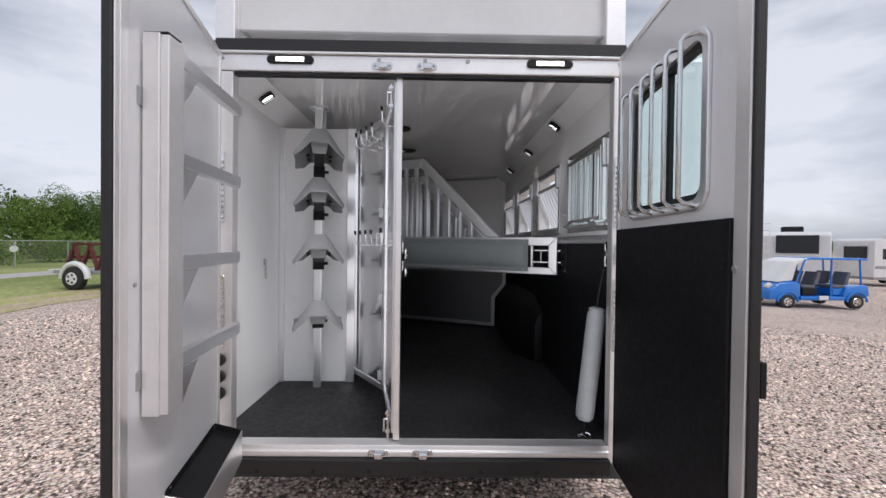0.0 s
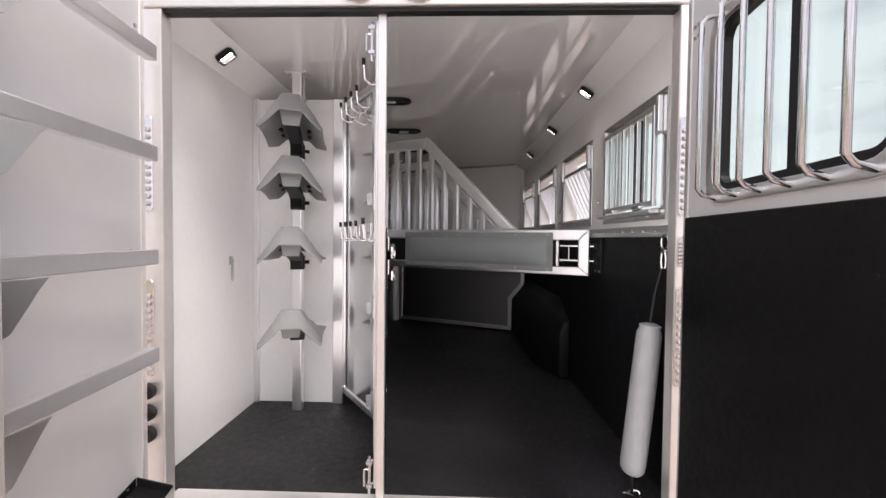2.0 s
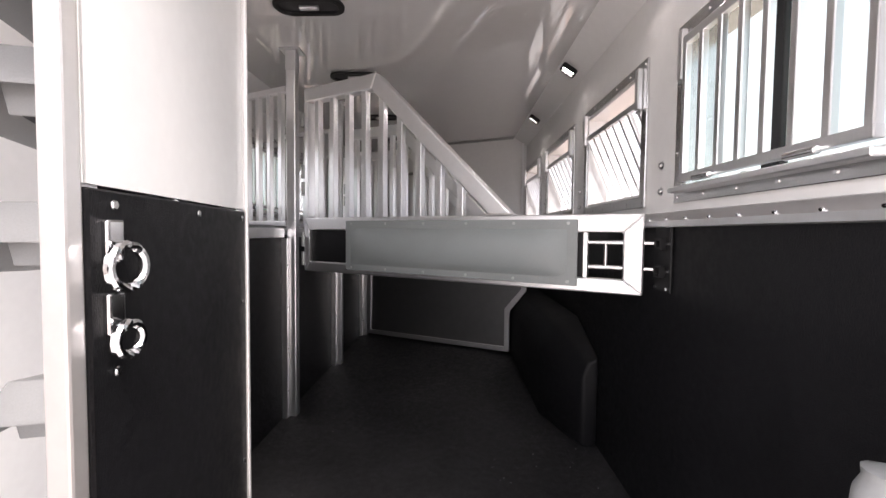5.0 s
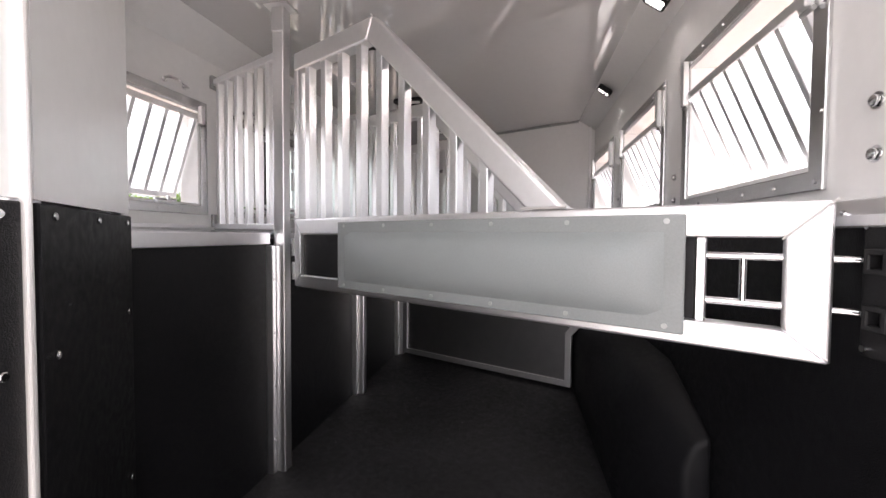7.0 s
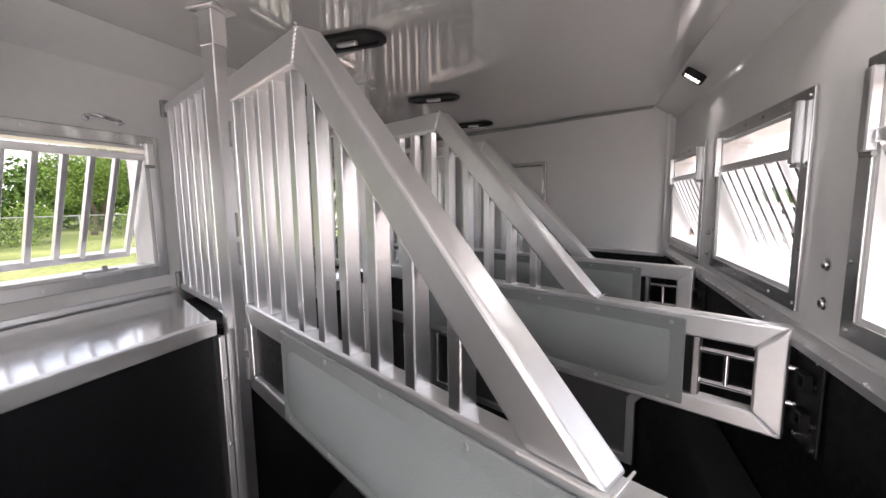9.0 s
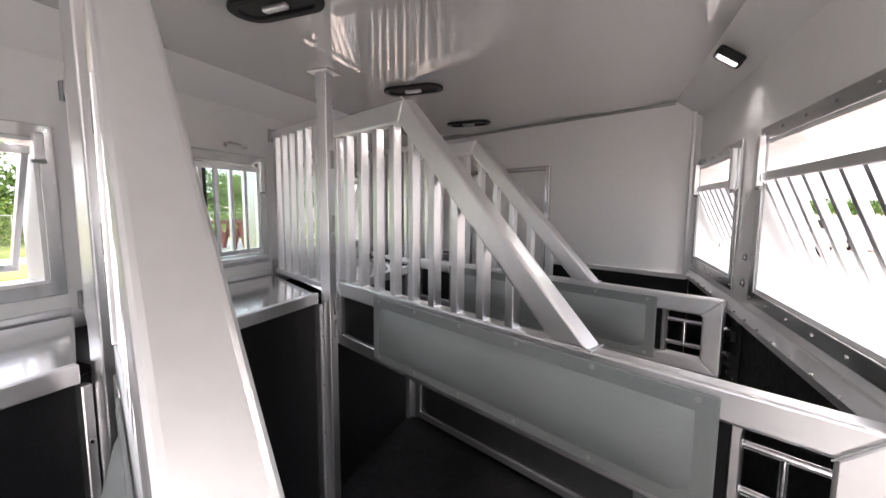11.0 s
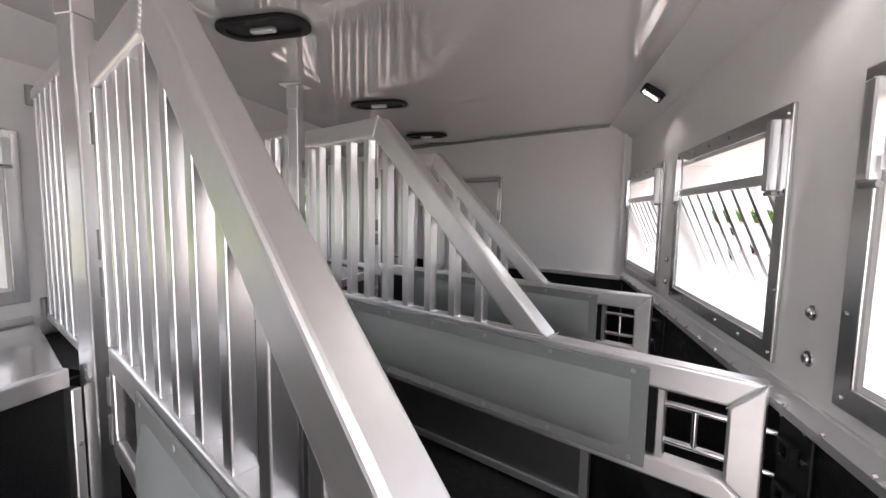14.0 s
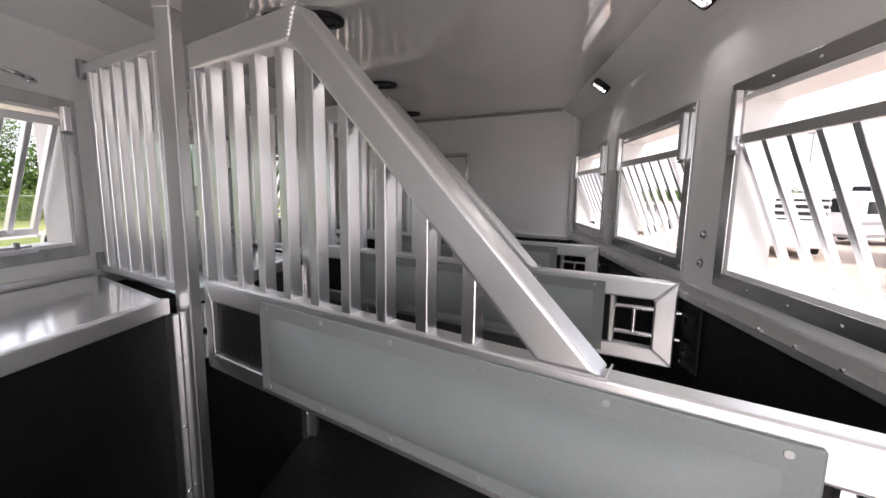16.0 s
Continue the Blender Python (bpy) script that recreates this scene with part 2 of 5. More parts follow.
def wire(bm, pts, r, n=8):
    """A bent round rod through points."""
    pts = [Vector(p) for p in pts]
    rings = []
    for i, p in enumerate(pts):
        d = (pts[min(i + 1, len(pts) - 1)] - pts[max(i - 1, 0)]).normalized()
        s = d.cross(Vector((0.31, 0.87, 0.12))).normalized()
        u = d.cross(s)
        rings.append([bm.verts.new(p + (s * math.cos(2 * math.pi * k / n) + u * math.sin(2 * math.pi * k / n)) * r) for k in range(n)])
    for r0, r1 in zip(rings, rings[1:]):
        for k in range(n):
            bm.faces.new((r0[k], r0[(k + 1) % n], r1[(k + 1) % n], r1[k]))
    bm.faces.new(rings[0][::-1])
    bm.faces.new(rings[-1])
    return bm


def slab(bm, outline, axis, lo, hi):
    """A flat outline given as (a, b) pairs, thickened along an axis from lo to hi."""
    def at(p, v):
        return {"x": (v, p[0], p[1]), "y": (p[0], v, p[1]), "z": (p[0], p[1], v)}[axis]
    n = len(outline)
    add_faces(bm, [at(p, lo) for p in outline] + [at(p, hi) for p in outline],
              [tuple(range(n - 1, -1, -1)), tuple(range(n, 2 * n))] + [(i, (i + 1) % n, n + (i + 1) % n, n + i) for i in range(n)])
    return bm


def rounded(x0, x1, y0, y1, r, n=5):
    out = []
    for cx, cy, a in ((x1 - r, y1 - r, 0), (x0 + r, y1 - r, 90), (x0 + r, y0 + r, 180), (x1 - r, y0 + r, 270)):
        out += [(cx + r * math.cos(radians(a + 90 * k / n)), cy + r * math.sin(radians(a + 90 * k / n))) for k in range(n + 1)]
    return out


def ring_slab(bm, outer, inner, axis, lo, hi):
    """A frame between two outlines of equal length."""
    def at(p, v):
        return {"x": (v, p[0], p[1]), "y": (p[0], v, p[1]), "z": (p[0], p[1], v)}[axis]
    n = len(outer)
    pts = [at(p, v) for ring, v in ((outer, lo), (inner, lo), (outer, hi), (inner, hi)) for p in ring]
    faces = []
    for i in range(n):
        j = (i + 1) % n
        faces += [(i, j, n + j, n + i), (2 * n + j, 2 * n + i, 3 * n + i, 3 * n + j), (j, i, 2 * n + i, 2 * n + j), (n + i, n + j, 3 * n + j, 3 * n + i)]
    add_faces(bm, pts, faces)
    return bm


def soften(bm, width=0.004, segments=2):
    bmesh.ops.recalc_face_normals(bm, faces=bm.faces[:])
    edges = [e for e in bm.edges if len(e.link_faces) == 2 and e.calc_face_angle(0) > 0.6]
    bmesh.ops.bevel(bm, geom=edges, offset=width, segments=segments, affect="EDGES", profile=0.5, clamp_overlap=True)
    return bm


def basis_of(ob):
    m = ob.matrix_basis.copy()
    while ob.parent:
        ob = ob.parent
        m = ob.matrix_basis @ m
    return m


def mesh_of(name, bm, mat, smooth=False, fix=True):
    if fix:
        bmesh.ops.recalc_face_normals(bm, faces=bm.faces[:])
    me = bpy.data.meshes.new(name)
    bm.to_mesh(me)
    bm.free()
    me.materials.append(mat)
    if smooth:
        me.shade_smooth()
        me.set_sharp_from_angle(angle=radians(38))
    return me


def part(name, bm, mat, parent, label="", smooth=False):
    """One mesh under a thing or a part, given in the world's metres."""
    bm.transform(basis_of(parent).inverted())
    ob = new(name, mesh_of(name, bm, mat, smooth))
    ob.parent = parent
    return tagged(ob, label)


def local_part(name, bm, mat, parent, label="", smooth=False):
    """One mesh under a thing, given in the thing's own metres."""
    ob = new(name, mesh_of(name, bm, mat, smooth))
    ob.parent = parent
    return tagged(ob, label)


def thing(name, m, label, category, group="", kind=""):
    ob = new(name)
    ob.empty_display_size = 0.1
    ob.matrix_basis = m if isinstance(m, Matrix) else Matrix.Translation(m)
    return tagged(ob, label, category, group, kind)


def single(name, bm, mat, label, category, kind="", group="", smooth=False):
    return tagged(new(name, mesh_of(name, bm, mat, smooth)), label, category, group, kind)


def structure(name, bm, mat, label, category, smooth=False):
    return single(name, bm, mat, label, category, "structure", smooth=smooth)


# ---- the trailer's shell ----
FZ, CZ = 0.435, 2.605            # floor, ceiling
XL, XR, YF = -1.16, 1.15, 5.0    # inner faces of the walls
SLANT = math.atan(0.43)          # the front wall stands parallel to the dividers
WT = 0.055
HEAD = 2.48                      # underside of the rear header


def front(x, off=0.0):
    """The slanted front wall's y at x, off metres in front of it."""
    return 4.015 + (1.02 - x) * 0.43 - off / math.cos(SLANT)


def front_slab(bm, x0, x1, off0, off1, z0, z1):
    """A board along the slanted front wall, from off0 to off1 in front of its face."""
    return slab(bm, [(x0, front(x0, off0)), (x1, front(x1, off0)), (x1, front(x1, off1)), (x0, front(x0, off1))], "z", z0, z1)


structure("floor", soften(box(bm_new(), XL, XR, 0.05, YF, FZ - 0.08, FZ), 0.004, 1), FLOOR, "black rubber mat floor of the horse trailer", "floor")
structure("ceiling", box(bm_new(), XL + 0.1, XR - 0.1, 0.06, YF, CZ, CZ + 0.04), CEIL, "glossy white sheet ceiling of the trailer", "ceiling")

RIGHT_WIN = [(0.19, 0.95), (1.17, 1.94), (2.145, 2.945), (3.15, 3.945)]
LEFT_WIN = [(1.325, 2.08), (2.27, 3.035), (3.28, 4.04)]
WZ0, WZ1 = 1.66, 2.255
OPEN = 0.045                     # frame width round each opening


def wall_with_windows(name, x0, x1, wins, label):
    bm = bm_new()
    ys = [0.06] + [v for a, b in wins for v in (a + OPEN, b - OPEN)] + [YF + 0.06]
    box(bm, x0, x1, 0.06, YF + 0.06, FZ - 0.1, WZ0 + OPEN)
    box(bm, x0, x1, 0.06, YF + 0.06, WZ1 - OPEN, CZ + 0.04)
    for a, b in zip(ys[::2], ys[1::2]):
        box(bm, x0, x1, a, b, WZ0 + OPEN, WZ1 - OPEN)
    return structure(name, bm, WHITE, label, "wall")


wall_with_windows("wall_east", XR, XR + WT, RIGHT_WIN, "white painted trailer side wall with barred drop windows")
wall_with_windows("wall_west", XL - WT, XL, LEFT_WIN, "white painted trailer side wall above the mangers")
structure("wall_front_end", box(bm_new(), XL, XR, YF, YF + 0.05, FZ, CZ), WHITE, "plain white end wall closing the trailer nose", "wall")
structure("wall_north", front_slab(bm_new(), XL + 0.001, XR - 0.001, -0.04, 0.0, FZ, CZ - 0.002), WHITE, "white slanted front bulkhead wall of the trailer", "wall")
bm = bm_new()
slab(bm, [(XR - 0.13, CZ - 0.001), (XR - 0.001, 2.5), (XR - 0.001, CZ - 0.001)], "y", 0.06, YF)
structure("trim_east_cove", bm, WHITE, "white sloped cove between wall and ceiling", "trim")
bm = bm_new()
slab(bm, [(XL + 0.165, CZ - 0.001), (XL + 0.001, CZ - 0.001), (XL + 0.001, 2.49)], "y", 0.06, YF)
structure("trim_west_cove", bm, WHITE, "white sloped cove between wall and ceiling", "trim")

# outer roof sheet
structure("roof", box(bm_new(), XL - 0.06, XR + 0.06, 0.05, YF + 0.06, CZ + 0.045, CZ + 0.07), VANW, "white trailer roof sheet", "roof")

# black kick lining of the right wall and front wall, with metal cap strips
bm = soften(box(bm_new(), XR - 0.012, XR - 0.001, 0.06, YF - 0.001, FZ, 1.585), 0.003, 1)
structure("wall_lining_east", bm, MAT, "black rubber kick lining on the side wall", "wall lining")
bm = bm_new()
slab(bm, [(XR - 0.03, 1.578), (XR - 0.001, 1.578), (XR - 0.001, 1.632), (XR - 0.012, 1.632), (XR - 0.03, 1.6)], "y", 0.07, YF - 0.002)
structure("trim_cap_strip_east", soften(bm, 0.003, 1), ALU_H, "brushed aluminium cap strip over the rubber lining", "trim")
bm = soften(front_slab(bm_new(), XL + 0.002, XR - 0.016, 0.002, 0.014, FZ, 1.57), 0.003, 1)
structure("wall_lining_north", bm, MAT, "black rubber kick lining on the front wall", "wall lining")
structure("trim_cap_strip_north", front_slab(bm_new(), XL + 0.002, XR - 0.032, 0.002, 0.022, 1.566, 1.594), ALU_H, "aluminium cap strip on the front wall", "trim")

# rear frame: posts, header, sill
bm = bm_new()
slab(bm, [(-1.215, -0.03), (-1.0, -0.03), (-1.0, 0.03), (-1.02, 0.055), (-1.215, 0.055)], "z", 0.36, HEAD + 0.002)
structure("trim_rear_post_west", soften(bm, 0.005, 2), RAW, "bare aluminium corner post of the rear door frame", "door frame")
bm = bm_new()
slab(bm, [(1.068, -0.03), (1.205, -0.03), (1.205, 0.055), (1.09, 0.055), (1.068, 0.03)], "z", 0.36, HEAD + 0.002)
structure("trim_rear_post_east", soften(bm, 0.005, 2), RAW, "bare aluminium corner post of the rear door frame", "door frame")
structure("trim_rear_header", soften(box(bm_new(), -1.13, 1.16, -0.035, 0.055, HEAD + 0.004, 2.572), 0.006, 2), RAW, "bare aluminium header beam over the rear doors", "door frame")
structure("trim_header_lip", soften(box(bm_new(), -1.1, 1.13, -0.05, 0.05, 2.574, 2.586), 0.003, 1), RAW, "thin drip lip along the header", "door frame")
structure("trim_roof_edge", soften(box(bm_new(), -1.13, 1.16, 0.03, 0.045, 2.588, 2.69), 0.003, 1), RUBBER, "black rubber strip along the rear roof edge", "trim")
structure("trim_header_seal", box(bm_new(), -0.999, 1.067, -0.02, 0.02, HEAD - 0.012, HEAD), RUBBER, "black rubber seal under the header", "seal")
bm = bm_new()
slab(bm, [(-0.05, 0.4), (0.049, 0.4), (0.049, FZ + 0.024), (-0.035, FZ + 0.024), (-0.04, 0.435), (-0.05, 0.43)], "x", -0.998, 1.066)
structure("trim_rear_sill", soften(bm, 0.004, 2), RAW, "bare aluminium sill of the rear opening", "door frame")
bumper = thing("rear_bumper", (0.07, -0.06, 0.3), "black rubber bumper strip under the rear sill", "bumper")
part("rubber_strip", soften(box(bm_new(), -0.996, 1.066, -0.075, -0.02, 0.315, 0.398), 0.008, 2), RUBBER, bumper)
for k in range(7):
    x = -0.84 + k * 0.3
    part("bolt_recess", rod(bm_new(), (x, -0.077, 0.336), (x, -0.06, 0.336), 0.012), BLACK, bumper)
structure("trim_rear_beam", box(bm_new(), -1.1, 1.15, 0.0, 0.05, 0.26, 0.37), DARK, "dark steel beam below the trailer floor", "chassis")
structure("trim_chassis", box(bm_new(), -1.0, 1.0, 0.4, YF, 0.24, 0.35), DARK, "dark steel chassis under the trailer", "chassis")

# ---- wheel well ----
bm = bm_new()
sec = [(0.91, FZ), (0.91, 0.84), (1.0, 1.0), (XR - 0.013, 1.06), (XR - 0.013, FZ)]
ends = [(1.6, [(1.05, FZ), (1.05, 0.8), (1.08, 0.88), (XR - 0.013, 0.91), (XR - 0.013, FZ)]), (1.98, sec), (3.55, sec), (3.9, [(0.87, FZ), (0.87, 0.6), (0.9, 0.64), (XR - 0.013, 0.66), (XR - 0.013, FZ)])]
rings = [[bm.verts.new((x, y, z)) for x, z in s] for y, s in ends]
for a, b in zip(rings, rings[1:]):
    for i in range(5):
        bm.faces.new((a[i], a[(i + 1) % 5], b[(i + 1) % 5], b[i]))
bm.faces.new(rings[0])
bm.faces.new(rings[-1][::-1])
structure("wheel_well_cover", soften(bm, 0.02, 3), MAT, "black rubber-covered wheel well box by the wall", "wheel well", True)

# ---- mangers along the west wall ----
MX, MZ = -0.63, 1.557
bm = soften(box(bm_new(), MX - 0.014, MX, 1.062, front(MX) - 0.03, FZ, MZ - 0.03), 0.003, 1)
structure("manger_front_lining", bm, MAT, "black rubber lining on the manger fronts", "manger")
HINGE_Y = [1.895, 2.85, 3.815]
bins = [(1.066, 1.846), (1.91, 2.806), (2.87, 3.796), (3.86, 4.66)]
for a, b in bins:
    mg = thing("manger", (-0.9, (a + b) / 2, FZ), "brushed aluminium manger lid sloping up to the side wall", "manger", "mangers in the stalls")
    bm = bm_new()
    add_faces(bm, [(MX, a, MZ), (MX, b, MZ), (XL + 0.003, b + 0.25, MZ + 0.024), (XL + 0.003, a + 0.25, MZ + 0.024),
                   (MX, a, MZ - 0.012), (MX, b, MZ - 0.012), (XL + 0.003, b + 0.25, MZ + 0.012), (XL + 0.003, a + 0.25, MZ + 0.012)], CUBE)
    part("lid", soften(bm, 0.002, 1), ALU_SHEET, mg, "brushed aluminium sheet lid")
    part("front_strip", soften(box(bm_new(), MX - 0.012, MX + 0.016, a, b, MZ - 0.045, MZ + 0.008), 0.004, 2), ALU_H, mg, "bright aluminium edge strip")
    part("wall_strip", soften(box(bm_new(), XL + 0.002, XL + 0.012, a + 0.24, b + 0.24, MZ + 0.028, MZ + 0.05), 0.002, 1), ALU_H, mg)
    part("body", box(bm_new(), XL + 0.003, MX - 0.018, a, b, FZ, MZ - 0.03), DARK, mg)

# ---- stall posts ----
for k, y in enumerate(HINGE_Y):
    post = thing("stall_post", (-0.6, y, FZ), "square brushed aluminium post from floor to ceiling between stalls", "post", "stall posts")
    part("tube", soften(box(bm_new(), -0.614, -0.558, y - 0.027, y + 0.027, FZ, CZ - 0.001), 0.005, 2), ALU, post)
    part("ceiling_flange", soften(box(bm_new(), -0.645, -0.525, y - 0.05, y + 0.05, CZ - 0.009, CZ - 0.0005), 0.003, 1), ALU, post)
    part("sleeve", soften(box(bm_new(), -0.6165, -0.5555, y - 0.0295, y + 0.0295, CZ - 0.12, CZ - 0.0095), 0.003, 1), ALU, post)
    part("kick_angle", soften(box(bm_new(), -0.634, -0.6, y - 0.056, y - 0.0305, FZ, MZ - 0.05), 0.003, 1), ALU, post)
    for z in (0.6, 0.85, 1.1, 1.35):
        part("rivet", rod(bm_new(), (-0.6, y - 0.043, z), (-0.596, y - 0.043, z), 0.006, 8), CHROME, post)

# ---- stall dividers ----
ZB, ZT, ZTOP = 1.318, 1.63, 2.376
LEN = 1.866
# latch end of each divider in plan, and its slant in degrees
ENDS = [(1.102, 1.076, 27.1), (1.12, 2.1, 24.6), (1.115, 3.09, 22.8)]


def divider_pose(end):
    x, y, slant = end
    return pose(x - LEN * math.cos(radians(slant)), y + LEN * math.sin(radians(slant)), 0, 0, 0, -slant)



def divider(name, m, label):
    """A slanted stall divider: local x runs from hinge to latch end, local z is height."""
    dv = thing(name, m, label, "stall divider", "slanted stall dividers")
    w = 0.052
    A = (0, 1, 0)
    # lower frame, mitred at the ends
    T = 0.072
    bm = bm_new()
    slab(bm, [(0.07, ZT), (LEN, ZT), (LEN - T, ZT - T), (0.07 + T * 0.6, ZT - T)], "y", -w / 2, w / 2)
    local_part("top_rail", soften(bm, 0.0075, 3), ALU_H, dv)
    bm = bm_new()
    slab(bm, [(0.07, ZB), (0.07 + T * 0.6, ZB + T * 0.8), (LEN - T, ZB + T * 0.8), (LEN, ZB)], "y", -w / 2, w / 2)
    local_part("bottom_rail", soften(bm, 0.0075, 3), ALU_H, dv)
    bm = bm_new()
    slab(bm, [(LEN, ZB), (LEN - T, ZB + T * 0.8), (LEN - T, ZT - T), (LEN, ZT)], "y", -w / 2, w / 2)
    local_part("end_stile", soften(bm, 0.0075, 3), ALU_H, dv)
    bm = bm_new()
    slab(bm, [(0.07, ZB), (0.07, ZT), (0.07 + T * 0.6, ZT - T), (0.07 + T * 0.6, ZB + T * 0.8)], "y", -w / 2, w / 2)
    local_part("hinge_stile", soften(bm, 0.005, 2), ALU, dv)
    # panel behind the pads
    local_part("rubber_panel", box(bm_new(), 0.07 + T * 0.6, 1.66, -0.006, 0.006, ZB + T * 0.8, ZT - T), MAT, dv, "black rubber infill panel")
    local_part("panel_edge", soften(box(bm_new(), 1.645, 1.665, -0.016, 0.016, ZB + T * 0.8, ZT - T), 0.003, 1), ALU, dv)
    for side in (-1, 1):
        y0, y1 = sorted((side * (w / 2 + 0.001), side * (w / 2 + 0.009)))
        bm = soften(box(bm_new(), 0.4, 1.628, y0, y1, ZB + 0.022, ZT - 0.02), 0.004, 2)
        pad = local_part("pad", bm, PAD_EDGE, dv, "grey vinyl padded panel")
        bm = bm_new()
        # the cushion bulges out of its flat border
        nx, nz = 28, 10
        grid = [[bm.verts.new((0.44 + 1.148 * i / nx, side * (w / 2 + 0.0085 + 0.04 * (min(1, 7 * min(i / nx, 1 - i / nx)) ** 0.5) * math.sin(math.pi * j / nz) ** 0.65),
                               ZB + 0.055 + (ZT - ZB - 0.115) * j / nz)) for j in range(nz + 1)] for i in range(nx + 1)]
        for i in range(nx):
            for j in range(nz):
                bm.faces.new((grid[i][j], grid[i + 1][j], grid[i + 1][j + 1], grid[i][j + 1]))
        cu = new("cushion", mesh_of("cushion", bm, PAD, True))
        cu.parent = pad
        for i in range(6):
            for z in (ZB + 0.038, ZT - 0.036):
                x = 0.44 + 0.23 * i
                s = new("screw", mesh_of("screw", soften(rod(bm_new(), (x, side * (w / 2 + 0.008), z), (x, side * (w / 2 + 0.0105), z), 0.007, 10), 0.001, 1), GALV))
                s.parent = pad
    # latch bars in the open end
    for z in (1.42, 1.518):
        local_part("latch_rod", rod(bm_new(), (1.66, 0, z), (LEN + 0.09, 0, z), 0.0085, 12), CHROME, dv, "steel slam latch rod", True)
    local_part("latch_link", rod(bm_new(), (1.73, 0, 1.42), (1.73, 0, 1.518), 0.008, 12), CHROME, dv, smooth=True)
    # hay-rack style top: flat head, then a long slope
    H = 0.08
    u0, ua, ut = 0.078, 0.602, 1.352
    s = (ZTOP - ZT) / (ut - ua)
    k = H * (math.sqrt(1 + s * s) - 1) / s     # inner mitre offset
    bm = bm_new()
    slab(bm, [(u0, ZTOP), (ua, ZTOP), (ua - k, ZTOP - H), (u0, ZTOP - H)], "y", -0.032, 0.032)
    local_part("head_rail", soften(bm, 0.009, 3), ALU_H, dv, "wide aluminium head rail")
    t_in = (ua - k) + (ZTOP - H - ZT) / s
    bm = bm_new()
    slab(bm, [(ua + 0.001, ZTOP), (ut, ZT + 0.001), (t_in, ZT + 0.001), (ua - k + 0.001, ZTOP - H)], "y", -0.032, 0.032)
    local_part("slope_rail", soften(bm, 0.009, 3), ALU_H, dv, "wide sloping aluminium rail")
    wbm = bm_new()
    for e in range(9):
        f = e / 8
        p = Vector((t_in + (ut - t_in) * f, -0.04, ZT + 0.004))
        rod(wbm, p - Vector((0.008, 0, 0)), p + Vector((0.008, 0, 0)), 0.0035, 6)
    for e in range(10):
        f = e / 9
        p = Vector((ua + (-k) * f, -0.0325, ZTOP - H * f))
        rod(wbm, p - Vector((0.004, 0, -0.003)), p + Vector((0.004, 0, -0.003)), 0.0028, 6)
        q = Vector((ut + 0.003, -0.03 + 0.06 * f, ZT + 0.003))
        rod(wbm, q - Vector((0, 0.004, 0)), q + Vector((0, 0.004, 0)), 0.0022, 6)
        r = Vector((LEN - T * f, -w / 2 - 0.0005, ZT - T * f))
        rod(wbm, r - Vector((0.003, 0, 0.003)), r + Vector((0.003, 0, 0.003)), 0.002, 6)
    tagged(local_part("weld_bead", wbm, RAW, dv), kind="stuff")
    local_part("hinge_tube", soften(box(bm_new(), u0, u0 + 0.03, -0.03, 0.03, ZT + 0.002, ZTOP - H), 0.004, 2), ALU, dv)
    for i in range(9):
        u = 0.166 + i * 0.1155
        top = ZTOP - H if u < ua - k else ZTOP - H - s * (u - (ua - k))
        bm = bm_new()
        slab(bm, [(u - 0.016, ZT - 0.002), (u + 0.016, ZT - 0.002), (u + 0.016, top + 0.01 - (0.016 * s if u > ua - k else 0)), (u - 0.016, top + 0.01 + (0.016 * s if u > ua - k else 0))], "y", -0.019, 0.019)
        local_part("bar", soften(bm, 0.003, 2), ALU, dv)
    for z in (1.39, 1.5, 1.8, 1.9, 2.2):
        local_part("hinge", rod(bm_new(), (0.058, -0.02, z - 0.04), (0.058, -0.02, z + 0.04), 0.012, 10), GALV, dv, smooth=True)
    return dv


for end in ENDS:
    y = end[1]
    divider("stall_divider", divider_pose(end), "slanted aluminium stall divider with vertical bars and grey pad")
    # latch plate on the wall
    lp = thing("latch_plate", (XR - 0.02, y - 0.04, 1.4), "black steel latch receiver bolted to the side wall", "latch", "divider latch receivers")
    part("plate", soften(box(bm_new(), XR - 0.022, XR - 0.013, y - 0.14, y - 0.03, 1.345, 1.595), 0.004, 2), BLACK, lp)
    for z in (1.42, 1.518):
        part("guide", soften(ring_slab(bm_new(), [(y - 0.11, z - 0.022), (y - 0.06, z - 0.022), (y - 0.06, z + 0.022), (y - 0.11, z + 0.022)], [(y - 0.098, z - 0.012), (y - 0.072, z - 0.012), (y - 0.072, z + 0.012), (y - 0.098, z + 0.012)], "x", XR - 0.042, XR - 0.0225), 0.002, 1), BLACK, lp)
    for yy in (y - 0.125, y - 0.045):
        for z in (1.36, 1.42, 1.52, 1.58):
            part("bolt", rod(bm_new(), (XR - 0.028, yy, z), (XR - 0.022, yy, z), 0.006, 10), CHROME, lp)

